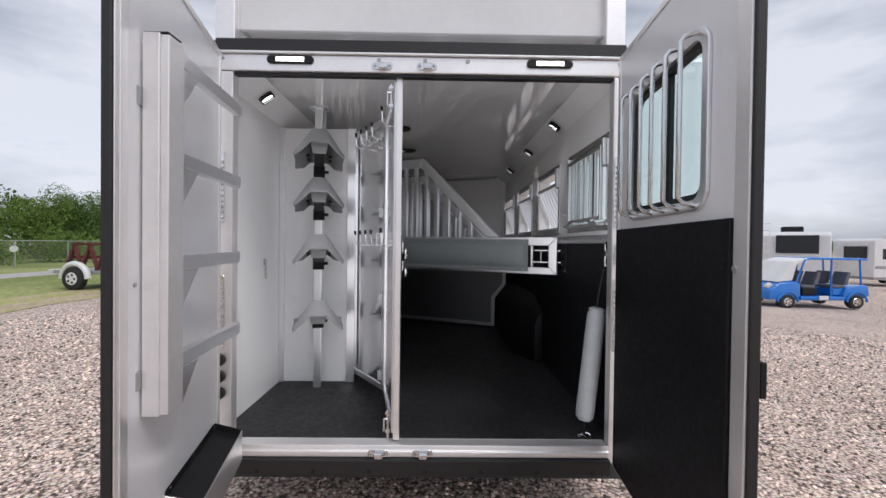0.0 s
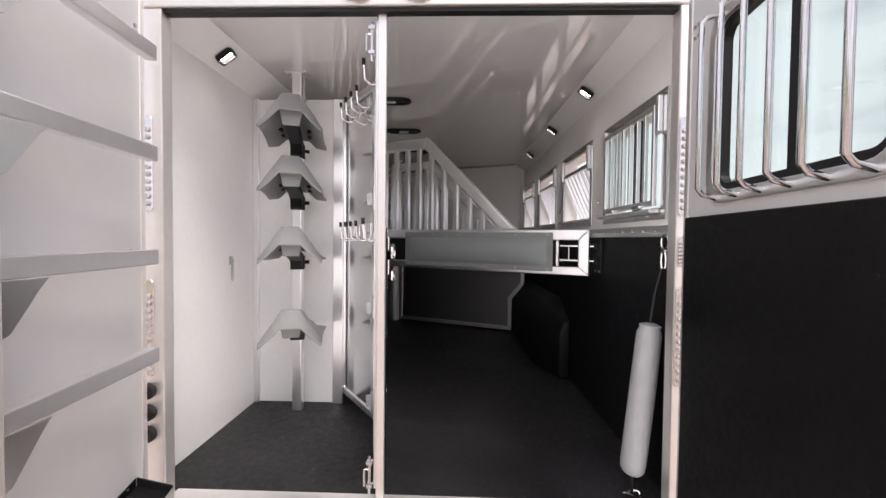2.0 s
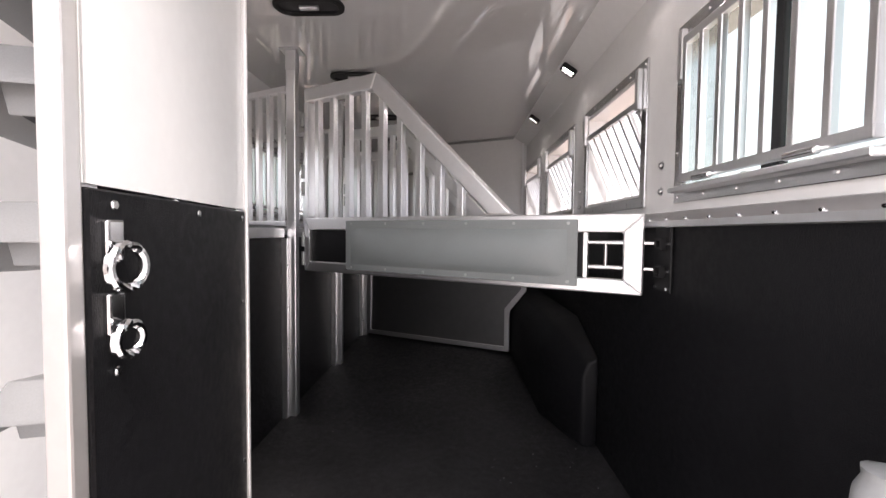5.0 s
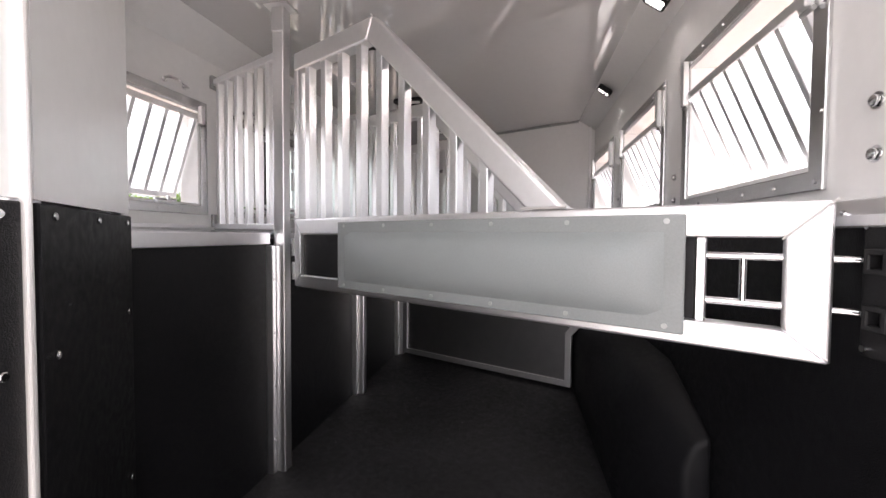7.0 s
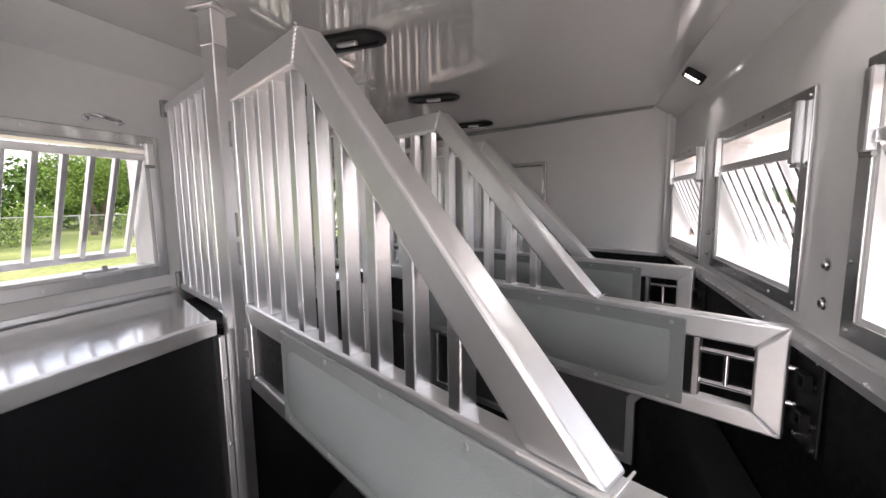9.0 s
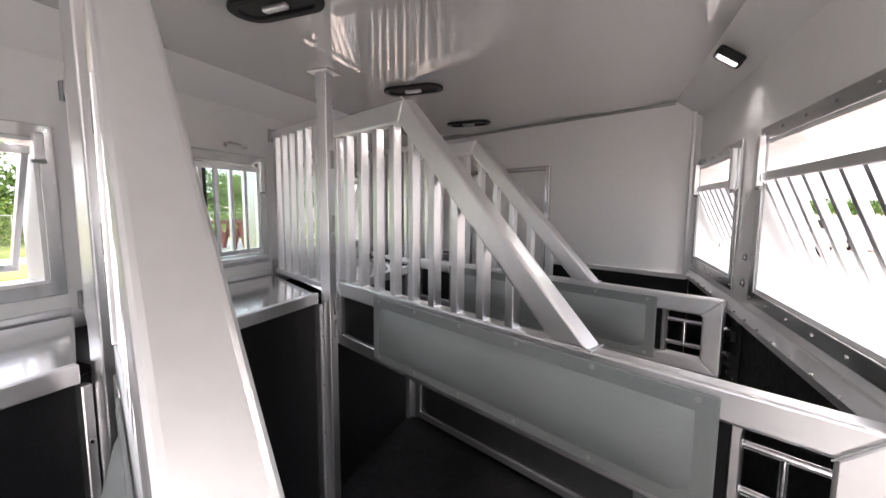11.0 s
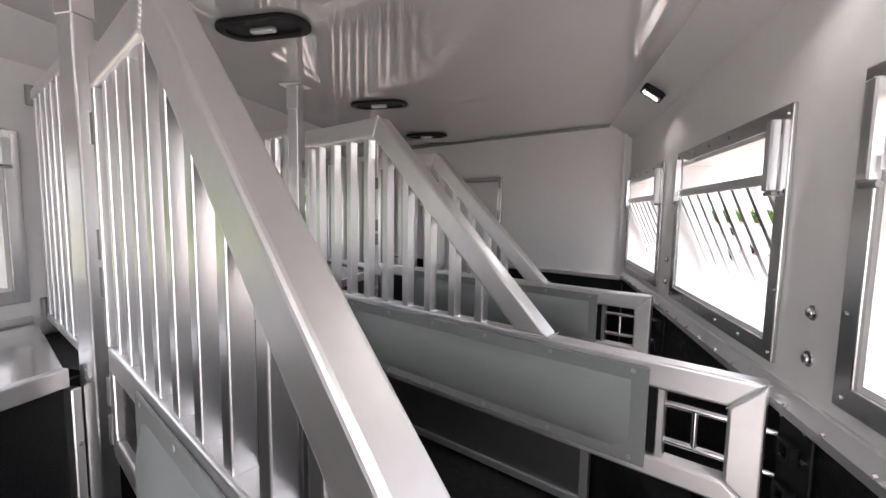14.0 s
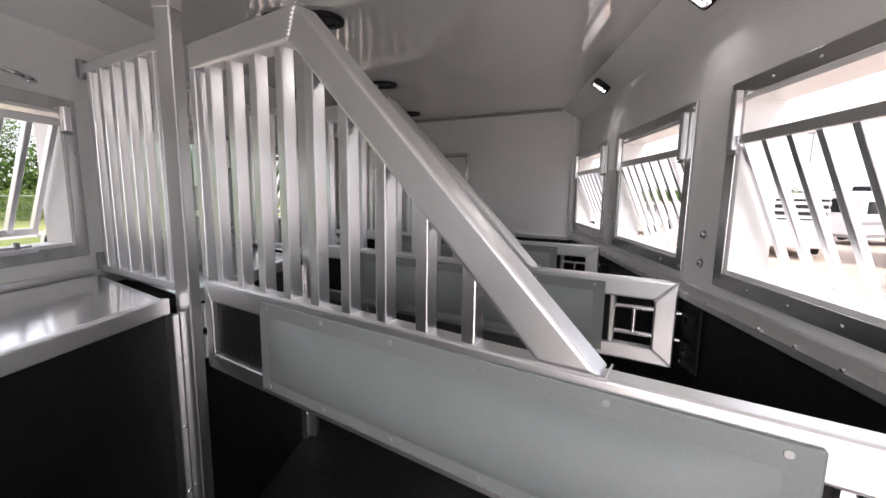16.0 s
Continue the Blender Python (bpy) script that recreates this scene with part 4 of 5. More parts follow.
# hanging roll
rl = thing("butt_bar_roll", (0.98, 0.13, FZ), "grey vinyl padded roll bar hanging by a strap", "padded bar")
bm = bm_new()
pa, pb = Vector((0.99, 0.125, 0.535)), Vector((1.062, 0.14, 1.2))
N, rings = 14, []
ax = (pb - pa).normalized()
sd = ax.orthogonal().normalized()
ud = ax.cross(sd)
for f, r in ((0, 0.012), (0.004, 0.036), (0.03, 0.05), (0.08, 0.053), (0.5, 0.0545), (0.93, 0.052), (0.965, 0.043), (0.985, 0.046), (1.0, 0.02)):
    rings.append([bm.verts.new(pa.lerp(pb, f) + (sd * math.cos(2 * math.pi * k / N) + ud * math.sin(2 * math.pi * k / N)) * r * (1 + 0.03 * math.sin(5 * k + 9 * f))) for k in range(N)])
for r0, r1 in zip(rings, rings[1:]):
    for k in range(N):
        bm.faces.new((r0[k], r0[(k + 1) % N], r1[(k + 1) % N], r1[k]))
bm.faces.new(rings[0][::-1])
bm.faces.new(rings[-1])
part("padding", bm, ROLL, rl, smooth=True)
part("strap", wire(bm_new(), [(1.062, 0.14, 1.2), (1.08, 0.145, 1.32), (1.11, 0.15, 1.44)], 0.009), BLACK, rl)
part("snap", wire(bm_new(), [(1.118, 0.15 + 0.02 * math.sin(k * math.pi / 6), 1.475 + 0.045 * math.cos(k * math.pi / 6)) for k in range(13)], 0.007), CHROME, rl, smooth=True)
part("ring", wire(bm_new(), [(1.122, 0.15 + 0.03 * math.sin(k * math.pi / 6), 1.555 + 0.035 * math.cos(k * math.pi / 6)) for k in range(13)], 0.007), CHROME, rl, smooth=True)
part("floor_snap", wire(bm_new(), [(0.985 + 0.04 * math.cos(k * math.pi / 6), 0.12 + 0.014 * math.sin(k * math.pi / 6), FZ + 0.012 + 0.01 * math.sin(k)) for k in range(13)], 0.006), CHROME, rl, smooth=True)
part("tail", wire(bm_new(), [(0.99, 0.125, 0.535), (0.99, 0.122, 0.48), (0.99, 0.12, FZ + 0.014)], 0.006), BLACK, rl)

# ---- rear frame fittings ----
for x in (-0.69, 0.71):
    ll = thing("licence_light", (x, -0.036, 2.545), "black oval light with a lit white bar on the header", "light", "header lights")
    bm = slab(bm_new(), [(p + x, q + 2.543) for p, q in rounded(-0.125, 0.125, -0.022, 0.022, 0.021, 6)], "y", -0.046, -0.0355)
    part("bezel", soften(bm, 0.003, 1), BLACK, ll)
    part("lens", soften(box(bm_new(), x - 0.075, x + 0.075, -0.05, -0.0465, 2.531, 2.555), 0.002, 1), LICENCE, ll, "lit white bar")
for z, g in ((2.52, "header"), (0.424, "sill")):
    y0 = -0.036 if z > 1 else -0.052
    for x in (-0.197, 0.044):
        kp2 = thing("latch_keeper", (x, y0, z), "steel door latch keeper bolted to the " + g, "latch", "door latch keepers")
        bm = slab(bm_new(), [(p + x, q + z) for p, q in rounded(-0.055, 0.055, -0.02, 0.02, 0.019, 5)], "y", y0 - 0.006, y0 - 0.0005)
        part("plate", soften(bm, 0.002, 1), CHROME, kp2)
        part("tongue", soften(box(bm_new(), x - 0.018, x + 0.028, y0 - 0.03, y0 - 0.0065, z - 0.022, z + 0.008), 0.004, 1), CHROME, kp2)
        for s in (-1, 1):
            part("bolt", soften(rod(bm_new(), (x + s * 0.038, y0 - 0.011, z), (x + s * 0.038, y0 - 0.0065, z), 0.009, 10), 0.002, 1), GALV, kp2)
for x in (-1.055, -0.215, 0.035, 0.265, 1.095):
    rv = single("header_rivet", soften(rod(bm_new(), (x, -0.042, 2.55), (x, -0.0355, 2.55), 0.011, 12), 0.002, 1), GALV, "steel rivet in the header beam", "rivet", group="header rivets")


def tail_strip(x, z0, z1):
    tl = thing("tail_light", (x, -0.03, z0), "clear ribbed LED tail light strip on the rear post", "light", "tail light strips")
    bm = slab(bm_new(), [(p + x, q) for p, q in rounded(-0.017, 0.017, z0, z1, 0.016, 5)], "y", -0.037, -0.0305)
    part("base", soften(bm, 0.002, 1), CHROME, tl)
    n = int((z1 - z0 - 0.04) / 0.03)
    for k in range(n):
        z = z0 + 0.032 + k * 0.03
        part("lens", soften(rod(bm_new(), (x, -0.045, z), (x, -0.0375, z), 0.009, 10, 0.0115), 0.002, 1), LENS, tl)


tail_strip(1.09, 1.66, 2.05)
tail_strip(1.09, 0.98, 1.38)
tail_strip(-1.055, 1.66, 2.05)
tail_strip(-1.055, 0.98, 1.38)
hs = thing("door_holdback", (1.1, -0.03, 1.5), "spring-loaded steel hinge catch on the rear post", "catch")
part("plate", soften(box(bm_new(), 1.078, 1.12, -0.036, -0.0305, 1.46, 1.57), 0.002, 1), CHROME, hs)
for k in range(6):
    z = 1.475 + k * 0.015
    part("coil", wire(bm_new(), [(1.085 + 0.009 * math.cos(j * math.pi / 4), -0.046 + 0.009 * math.sin(j * math.pi / 4), z) for j in range(9)], 0.003, 6), CHROME, hs)
part("arm", soften(bar(bm_new(), (1.085, -0.046, 1.575), (1.125, -0.05, 1.58), 0.012, 0.012), 0.002, 1), CHROME, hs)
for z in (0.74, 0.83, 0.92):
    gm = thing("rubber_grommet", (-1.06, -0.03, z), "round black rubber bumper on the door post", "bumper", "door post bumpers")
    part("disc", soften(rod(bm_new(), (-1.06, -0.06, z), (-1.06, -0.0305, z), 0.033, 16), 0.006, 2), RUBBER, gm)
    part("washer", rod(bm_new(), (-1.06, -0.063, z), (-1.06, -0.0602, z), 0.012, 10), GALV, gm)

# ---- rear doors, standing open ----


def door_panel(name, hinge, ang, label):
    """Local x runs from the hinge to the free edge, local y is the outward normal side, local z height."""
    return thing(name, pose(hinge[0], hinge[1], 0, 0, 0, ang), label, "door", "", "structure")


DZ0, DZ1 = 0.38, 2.56
LH, RH = (-1.06, -0.075), (1.088, -0.085)
LA, RA = -90 + 13.0, -90 - 5.5
LW, RW = 1.01, 1.05


# west door: plain white, with the swing-out blanket bars
dw = door_panel("door_1", LH, LA, "open white rear door with aluminium frame and blanket bars")
o = [(0, DZ0), (LW, DZ0), (LW, DZ1), (0, DZ1)]
f = 0.05
i = [(0.03, DZ0 + f), (LW - 0.075, DZ0 + f), (LW - 0.075, DZ1 - 0.03), (0.03, DZ1 - 0.03)]
local_part("frame", soften(ring_slab(bm_new(), o, i, "y", -0.008, 0.022), 0.004, 2), RAW, dw, "bare aluminium door frame")
local_part("skin", box(bm_new(), 0.028, LW - 0.073, -0.004, 0.0165, DZ0 + f - 0.002, DZ1 - 0.028), WHITE_DOOR, dw, "white painted door skin")
local_part("seal", soften(box(bm_new(), LW + 0.001, LW + 0.014, -0.009, 0.0205, DZ0, DZ1), 0.006, 2), RUBBER, dw, "black rubber edge seal")
local_part("edge_bead", soften(box(bm_new(), LW - 0.03, LW - 0.016, 0.0225, 0.027, DZ0, DZ1), 0.002, 1), RAW, dw)
for x, z in ((0.06, 2.36), (0.06, 2.3), (0.09, 2.33), (0.06, 0.52), (0.06, 1.5), (0.1, 1.5), (LW - 0.12, 1.42), (0.45, 0.5)):
    local_part("screw", soften(rod(bm_new(), (x, 0.0166, z), (x, 0.022, z), 0.009, 10), 0.002, 1), GALV, dw)

br = thing("blanket_bar_rack", (-0.8, -0.87, 0.99), "swing-out aluminium blanket rack with four bars", "blanket rack")
part("upright", soften(box(bm_new(), -0.845, -0.79, -0.905, -0.83, 0.985, 2.235), 0.003, 2), RAW, br, "tall aluminium channel upright")
part("upright_flange", soften(box(bm_new(), -0.7895, -0.762, -0.9, -0.82, 0.99, 2.23), 0.003, 2), RAW, br)
part("end_cap", soften(box(bm_new(), -0.843, -0.764, -0.9, -0.832, 2.2355, 2.239), 0.001, 1), DARK, br, "dark plastic end cap")
for z in (2.19, 1.845, 1.487, 1.145):
    part("bar", soften(bar(bm_new(), (-0.793, -0.819, z), (-0.855, -0.27, z), 0.036, 0.052), 0.004, 2), ALU_H, br, "square aluminium bar")
    bm = bm_new()
    slab(bm, [(-0.8195, z - 0.028), (-0.7, z - 0.028), (-0.72, z - 0.05), (-0.79, z - 0.15), (-0.8195, z - 0.16)], "x", -0.788, -0.781)
    part("gusset", soften(bm, 0.001, 1), ALU, br)
for z in (2.06, 1.14):
    part("hinge", soften(box(bm_new(), -0.9, -0.87, -0.96, -0.92, z + 0.002, z + 0.066), 0.004, 2), GALV, br)
    part("hinge", soften(box(bm_new(), -0.872, -0.8455, -0.93, -0.89, z - 0.066, z - 0.002), 0.004, 2), GALV, br)
    part("hinge_pin", rod(bm_new(), (-0.868, -0.94, z - 0.07), (-0.868, -0.94, z + 0.07), 0.012, 12), GALV, br, smooth=True)

# boot tray low on the west door
tray = thing("boot_tray", pose(LH[0], LH[1], 0, 0, 0, LA), "black sheet tray with bent lips low on the open door", "tray")
bm = bm_new()
add_faces(bm, [(0.085, 0.02, 0.585), (0.665, 0.02, 0.585), (0.665, 0.145, 0.545), (0.085, 0.145, 0.545), (0.085, 0.02, 0.593), (0.665, 0.02, 0.593), (0.665, 0.145, 0.553), (0.085, 0.145, 0.553)], CUBE)
local_part("pan", bm, BLACK, tray)
local_part("back_lip", soften(box(bm_new(), 0.085, 0.665, 0.0175, 0.0195, 0.56, 0.625), 0.001, 1), BLACK, tray)
local_part("front_lip", soften(box(bm_new(), 0.08, 0.672, 0.1455, 0.15, 0.42, 0.575), 0.002, 1), ALU_H, tray, "dull aluminium front skirt")
local_part("end_plate", soften(slab(bm_new(), [(0.02, 0.42), (0.1445, 0.42), (0.1445, 0.57), (0.02, 0.61)], "x", 0.666, 0.671), 0.001, 1), RAW, tray, "bare aluminium end plate")
local_part("end_plate", soften(slab(bm_new(), [(0.02, 0.5), (0.1445, 0.5), (0.1445, 0.58), (0.02, 0.625)], "x", 0.078, 0.084), 0.001, 1), BLACK, tray)
for x in (0.14, 0.38, 0.62):
    local_part("screw", soften(rod(bm_new(), (x, 0.0196, 0.612), (x, 0.0225, 0.612), 0.006, 10), 0.001, 1), CHROME, tray)

# east door: white above, rubber below, barred window
de = door_panel("door_2", RH, RA, "open rear door, white above and black rubber below, with barred window")
WX0, WX1, WA0, WA1 = 0.19, 0.84, 1.70, 2.285
o = [(0, DZ0), (RW, DZ0), (RW, DZ1), (0, DZ1)]
i = [(0.03, DZ0 + f), (RW - 0.066, DZ0 + f), (RW - 0.066, DZ1 - 0.03), (0.03, DZ1 - 0.03)]
local_part("frame", soften(ring_slab(bm_new(), o, i, "y", -0.022, 0.009), 0.004, 2), RAW, de, "bare aluminium door frame")
hole = rounded(WX0, WX1, WA0, WA1, 0.07, 5)


def plate_with_hole(bm, x0, x1, z0, z1, hole, lo, hi):
    """A rectangular sheet with a rounded hole, as a ring whose outer loop runs round the rectangle."""
    cx, cz = (min(p[0] for p in hole) + max(p[0] for p in hole)) / 2, (min(p[1] for p in hole) + max(p[1] for p in hole)) / 2
    outer = []
    n = len(hole) // 4
    corners = [(x1, z1), (x0, z1), (x0, z0), (x1, z0)]
    for k in range(4):
        outer += [corners[k]] * n
    seen = []
    for k, c in enumerate(outer):
        seen.append((c[0] + (1e-5 * (k % n)) * (1 if c[1] == z1 else -1) * (-1), c[1]))
    return ring_slab(bm, seen, hole, "y", lo, hi)


local_part("skin", plate_with_hole(bm_new(), 0.028, RW - 0.064, 1.64, DZ1 - 0.028, hole, -0.0165, 0.007), WHITE_DOOR, de, "white painted upper skin")
local_part("lower_skin", box(bm_new(), 0.028, RW - 0.064, -0.012, 0.007, DZ0 + f - 0.002, 1.638), WHITE_DOOR, de)
local_part("rubber_lining", soften(box(bm_new(), 0.035, RW - 0.068, -0.032, -0.0125, DZ0 + 0.02, 1.648), 0.004, 2), MAT, de, "black rubber lower lining")
for x in (0.2, 0.5, 0.8, 0.95):
    for z in (0.62, 1.1, 1.5):
        local_part("screw", soften(rod(bm_new(), (x, -0.035, z), (x, -0.0322, z), 0.007, 10), 0.001, 1), BLACK, de)
local_part("seal", soften(box(bm_new(), RW + 0.001, RW + 0.014, -0.0205, 0.01, DZ0, DZ1), 0.006, 2), RUBBER, de, "black rubber edge seal")
inn = rounded(WX0 + 0.022, WX1 - 0.022, WA0 + 0.022, WA1 - 0.022, 0.055, 5)
out = rounded(WX0 - 0.016, WX1 + 0.016, WA0 - 0.016, WA1 + 0.016, 0.08, 5)
wn2 = local_part("window_frame", soften(ring_slab(bm_new(), out, inn, "y", -0.03, -0.017), 0.003, 2), ALU, de, "rounded aluminium window ring")
gk = local_part("gasket", ring_slab(bm_new(), rounded(WX0 + 0.021, WX1 - 0.021, WA0 + 0.021, WA1 - 0.021, 0.056, 5), rounded(WX0 + 0.045, WX1 - 0.045, WA0 + 0.045, WA1 - 0.045, 0.04, 5), "y", -0.016, 0.012), BLACK, de, "black rubber gasket")
gp = local_part("pane", box(bm_new(), WX0 + 0.04, WX1 - 0.04, 0.0, 0.005, WA0 + 0.04, WA1 - 0.04), GLASS, de, "greenish window pane")
gp.visible_shadow = False
local_part("sash", soften(box(bm_new(), 0.52, 0.555, -0.01, 0.01, WA0 + 0.045, WA1 - 0.045), 0.003, 1), BLACK, de, "black sliding sash bar")
for k in range(6):
    x = WX0 + 0.05 + (WX1 - WX0 - 0.1) * k / 5
    pts = [(x, -0.03, WA0 + 0.0), (x, -0.07, WA0 + 0.012), (x, -0.085, WA0 + 0.03), (x, -0.085, WA1 - 0.03), (x, -0.07, WA1 - 0.012), (x, -0.03, WA1)]
    local_part("guard_bar", wire(bm_new(), pts, 0.0085, 10), CHROME, de, "bent round guard bar", True)
for z in (2.3, 2.34, 1.45):
    for x in (0.05, 0.075):
        local_part("screw", soften(rod(bm_new(), (x, -0.022, z), (x, -0.0166, z), 0.007, 10), 0.001, 1), GALV, de)
local_part("screw", soften(rod(bm_new(), (RW - 0.05, -0.028, 1.5), (RW - 0.05, -0.0222, 1.5), 0.012, 10), 0.002, 1), GALV, de)
local_part("latch_box", soften(box(bm_new(), RW - 0.03, RW + 0.012, 0.0105, 0.028, 1.15, 1.25), 0.004, 2), BLACK, de)

# ---- hay pod on the roof ----
hp = thing("hay_pod", (0.0, 0.5, CZ + 0.08), "white boxed hay pod on the trailer roof", "hay pod")
part("back_panel", soften(box(bm_new(), -1.12, 1.14, 0.28, 0.31, 2.865, 3.75), 0.005, 2), VANW, hp)
part("side_panel", soften(box(bm_new(), -1.15, -1.121, 0.28, 3.0, 2.865, 3.75), 0.005, 2), VANW, hp)
part("side_panel", soften(box(bm_new(), 1.141, 1.17, 0.28, 3.0, 2.865, 3.75), 0.005, 2), VANW, hp)
part("front_panel", box(bm_new(), -1.12, 1.14, 2.97, 3.0, 2.865, 3.75), VANW, hp)
part("deck", box(bm_new(), -1.12, 1.14, 0.311, 2.969, 2.9, 2.93), VANW, hp)
for x in (-1.19, 1.19):
    part("corner_post", soften(box(bm_new(), x - 0.06, x + 0.06, 0.24, 0.34, CZ + 0.1, 3.8), 0.006, 2), RAW, hp)
    part("foot", soften(box(bm_new(), x - 0.09, x + 0.07, 0.1, 0.4, CZ + 0.07, CZ + 0.11), 0.015, 3), BLACK, hp)
# added black board that gives the shaded band below the deck
part("cross_beam", soften(box(bm_new(), -1.12, 1.14, 0.62, 0.7, CZ + 0.071, 2.899), 0.004, 1), BLACK, hp, "black board standing in for the shade under the deck")
for x in (-0.5, 0.1, 0.7):
    part("bearer", soften(box(bm_new(), x - 0.04, x + 0.04, 0.5, 0.619, CZ + 0.07, 2.899), 0.004, 1), RAW, hp)

# ceiling joints, wall rivets and crumbs on the floor
structure("trim_front_corner", soften(front_slab(bm_new(), XR - 0.05, XR - 0.032, 0.0165, 0.03, 1.6, 2.53), 0.003, 1), ALU, "thin corner bead where walls meet", "trim")
bm = bm_new()
for k in range(34):
    y = 0.12 + 0.12 * k
    rod(bm, (XR - 0.034, y, 1.605), (XR - 0.0285, y, 1.607), 0.0045, 6)
tagged(single("strip_rivets", bm, CHROME, "small rivets along the wall cap strip", "rivets"), kind="stuff")
gr = random.Random(3)
bm = bm_new()
for k in range(90):
    x, y = (gr.uniform(0.55, 1.1), gr.uniform(0.1, 1.6)) if k % 2 else (gr.uniform(-1.1, 1.1), gr.uniform(0.08, 2.8))
    s = gr.uniform(0.0008, 0.0024)
    a = gr.uniform(0, 3)
    q = Vector((math.cos(a), math.sin(a), 0)) * s
    bar(bm, (x - q.x, y - q.y, FZ + 0.001), (x + q.x, y + q.y, FZ + 0.001), s, s * 0.7)
tagged(single("floor_crumbs", bm, VANW, "tiny pale crumbs and shavings on the rubber floor", "debris"), kind="stuff")

structure("trim_partition_bead", soften(bar(bm_new(), (P1[0] + 0.035, P1[1] - 0.005, 0.48), (P1[0] + 0.035, P1[1] - 0.005, 2.46), 0.012, 0.014), 0.004, 2), RAW, "bare aluminium hinge bead on the folding partition", "trim")

structure("trim_front_top", front_slab(bm_new(), XL + 0.17, XR - 0.135, 0.0005, 0.012, CZ - 0.018, CZ - 0.001), GALV, "grey edge bead where ceiling meets the front wall", "trim")
for a, b in (LEFT_WIN[0], LEFT_WIN[2]):
    lt = thing("window_latch", (XL, (a + b) / 2 + 0.1, 1.71), "small aluminium slide latch on the window sill", "latch", "window sill latches")
    y = (a + b) / 2 + 0.12
    part("body", soften(box(bm_new(), XL + 0.001, XL + 0.03, y - 0.06, y + 0.06, 1.7, 1.715), 0.003, 1), ALU_H, lt)
    part("pin", rod(bm_new(), (XL + 0.018, y - 0.075, 1.722), (XL + 0.018, y + 0.045, 1.722), 0.006, 8), CHROME, lt)
    part("knob", soften(box(bm_new(), XL + 0.012, XL + 0.024, y - 0.01, y + 0.01, 1.716, 1.74), 0.002, 1), CHROME, lt)

# ---- ground ----
def yard(x):
    """Height of the yard: level round the trailer, falling gently to the east."""
    return -0.03 * min(max(x - 2.0, 0.0), 38.0)


bm = bm_new()
R = 1500
xs = (-R, 2.0, 40.0, R)
add_faces(bm, [(x, y, yard(x)) for y in (-R, R) for x in xs], [(k, k + 1, k + 5, k + 4) for k in range(3)])
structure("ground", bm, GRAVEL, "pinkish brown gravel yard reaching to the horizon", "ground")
bm = bm_new()
edge = [(-9.6 - 1.1 * noise.noise((0.13 * k, 0.4, 0)) - 0.4 * noise.noise((0.7 * k, 2.4, 0)), -30 + k * 1.5) for k in range(90)]
add_faces(bm, [(x, y, 0.006) for x, y in edge] + [(-R, 105, 0.006), (-R, -30, 0.006)], [tuple(range(92))])
structure("grass_verge", bm, GRASS, "yellow-green mown grass verge beside the gravel", "ground")
bm = bm_new()
inner = [(x - 1.6 - 0.9 * noise.noise((0.31 * k, 5.1, 0)), y) for k, (x, y) in enumerate(edge)]
add_faces(bm, [(x + 0.5, y, 0.01) for x, y in edge] + [(x, y, 0.01) for x, y in inner[::-1]], [(k, k + 1, 178 - k, 179 - k) for k in range(89)])
structure("dirt_verge", bm, DIRT, "worn sandy strip with patchy grass beside the gravel", "ground")
bm = bm_new()
add_faces(bm, [(-19.0, -40, 0.012), (-16.8, -40, 0.012), (-16.8, 160, 0.012), (-19.0, 160, 0.012)], [(0, 1, 2, 3)])
structure("road", bm, ROADM, "pale gravel lane along the fence", "road")

# loose pebbles around the trailer
rng = np.random.default_rng(4)
phi = (1 + 5 ** 0.5) / 2
ico = np.array([(-1, phi, 0), (1, phi, 0), (-1, -phi, 0), (1, -phi, 0), (0, -1, phi), (0, 1, phi), (0, -1, -phi), (0, 1, -phi), (phi, 0, -1), (phi, 0, 1), (-phi, 0, -1), (-phi, 0, 1)]) / 1.9
tri = np.array([(0, 11, 5), (0, 5, 1), (0, 1, 7), (0, 7, 10), (0, 10, 11), (1, 5, 9), (5, 11, 4), (11, 10, 2), (10, 7, 6), (7, 1, 8), (3, 9, 4), (3, 4, 2), (3, 2, 6), (3, 6, 8), (3, 8, 9), (4, 9, 5), (2, 4, 11), (6, 2, 10), (8, 6, 7), (9, 8, 1)])
PN = 62000
ang = rng.uniform(0, 2 * math.pi, PN)
rad = 0.6 + 9.5 * rng.uniform(0, 1, PN) ** 0.75
cx, cy = rad * np.cos(ang), rad * np.sin(ang) - 0.4
size = rng.uniform(0.006, 0.017, PN) * (0.8 + 0.035 * rad)
verts = ico[None] * (size[:, None] * rng.uniform(0.7, 1.25, (PN, 3)))[:, None] * rng.uniform(0.8, 1.2, (PN, 12, 1))
verts[:, :, 2] *= 0.75
verts += np.stack([cx, cy, size * 0.28 - 0.03 * np.maximum(cx - 2.0, 0)], -1)[:, None]
faces = (tri[None] + 12 * np.arange(PN)[:, None, None]).reshape(-1, 3)
me = bpy.data.meshes.new("gravel")
me.from_pydata(verts.reshape(-1, 3).tolist(), [], faces.tolist())
me.materials.append(PEBBLE)
tagged(new("gravel", me), "loose pinkish and grey gravel stones on the yard", "gravel", "", "stuff")

# ---- trees, shrubs and fence beyond the lane ----


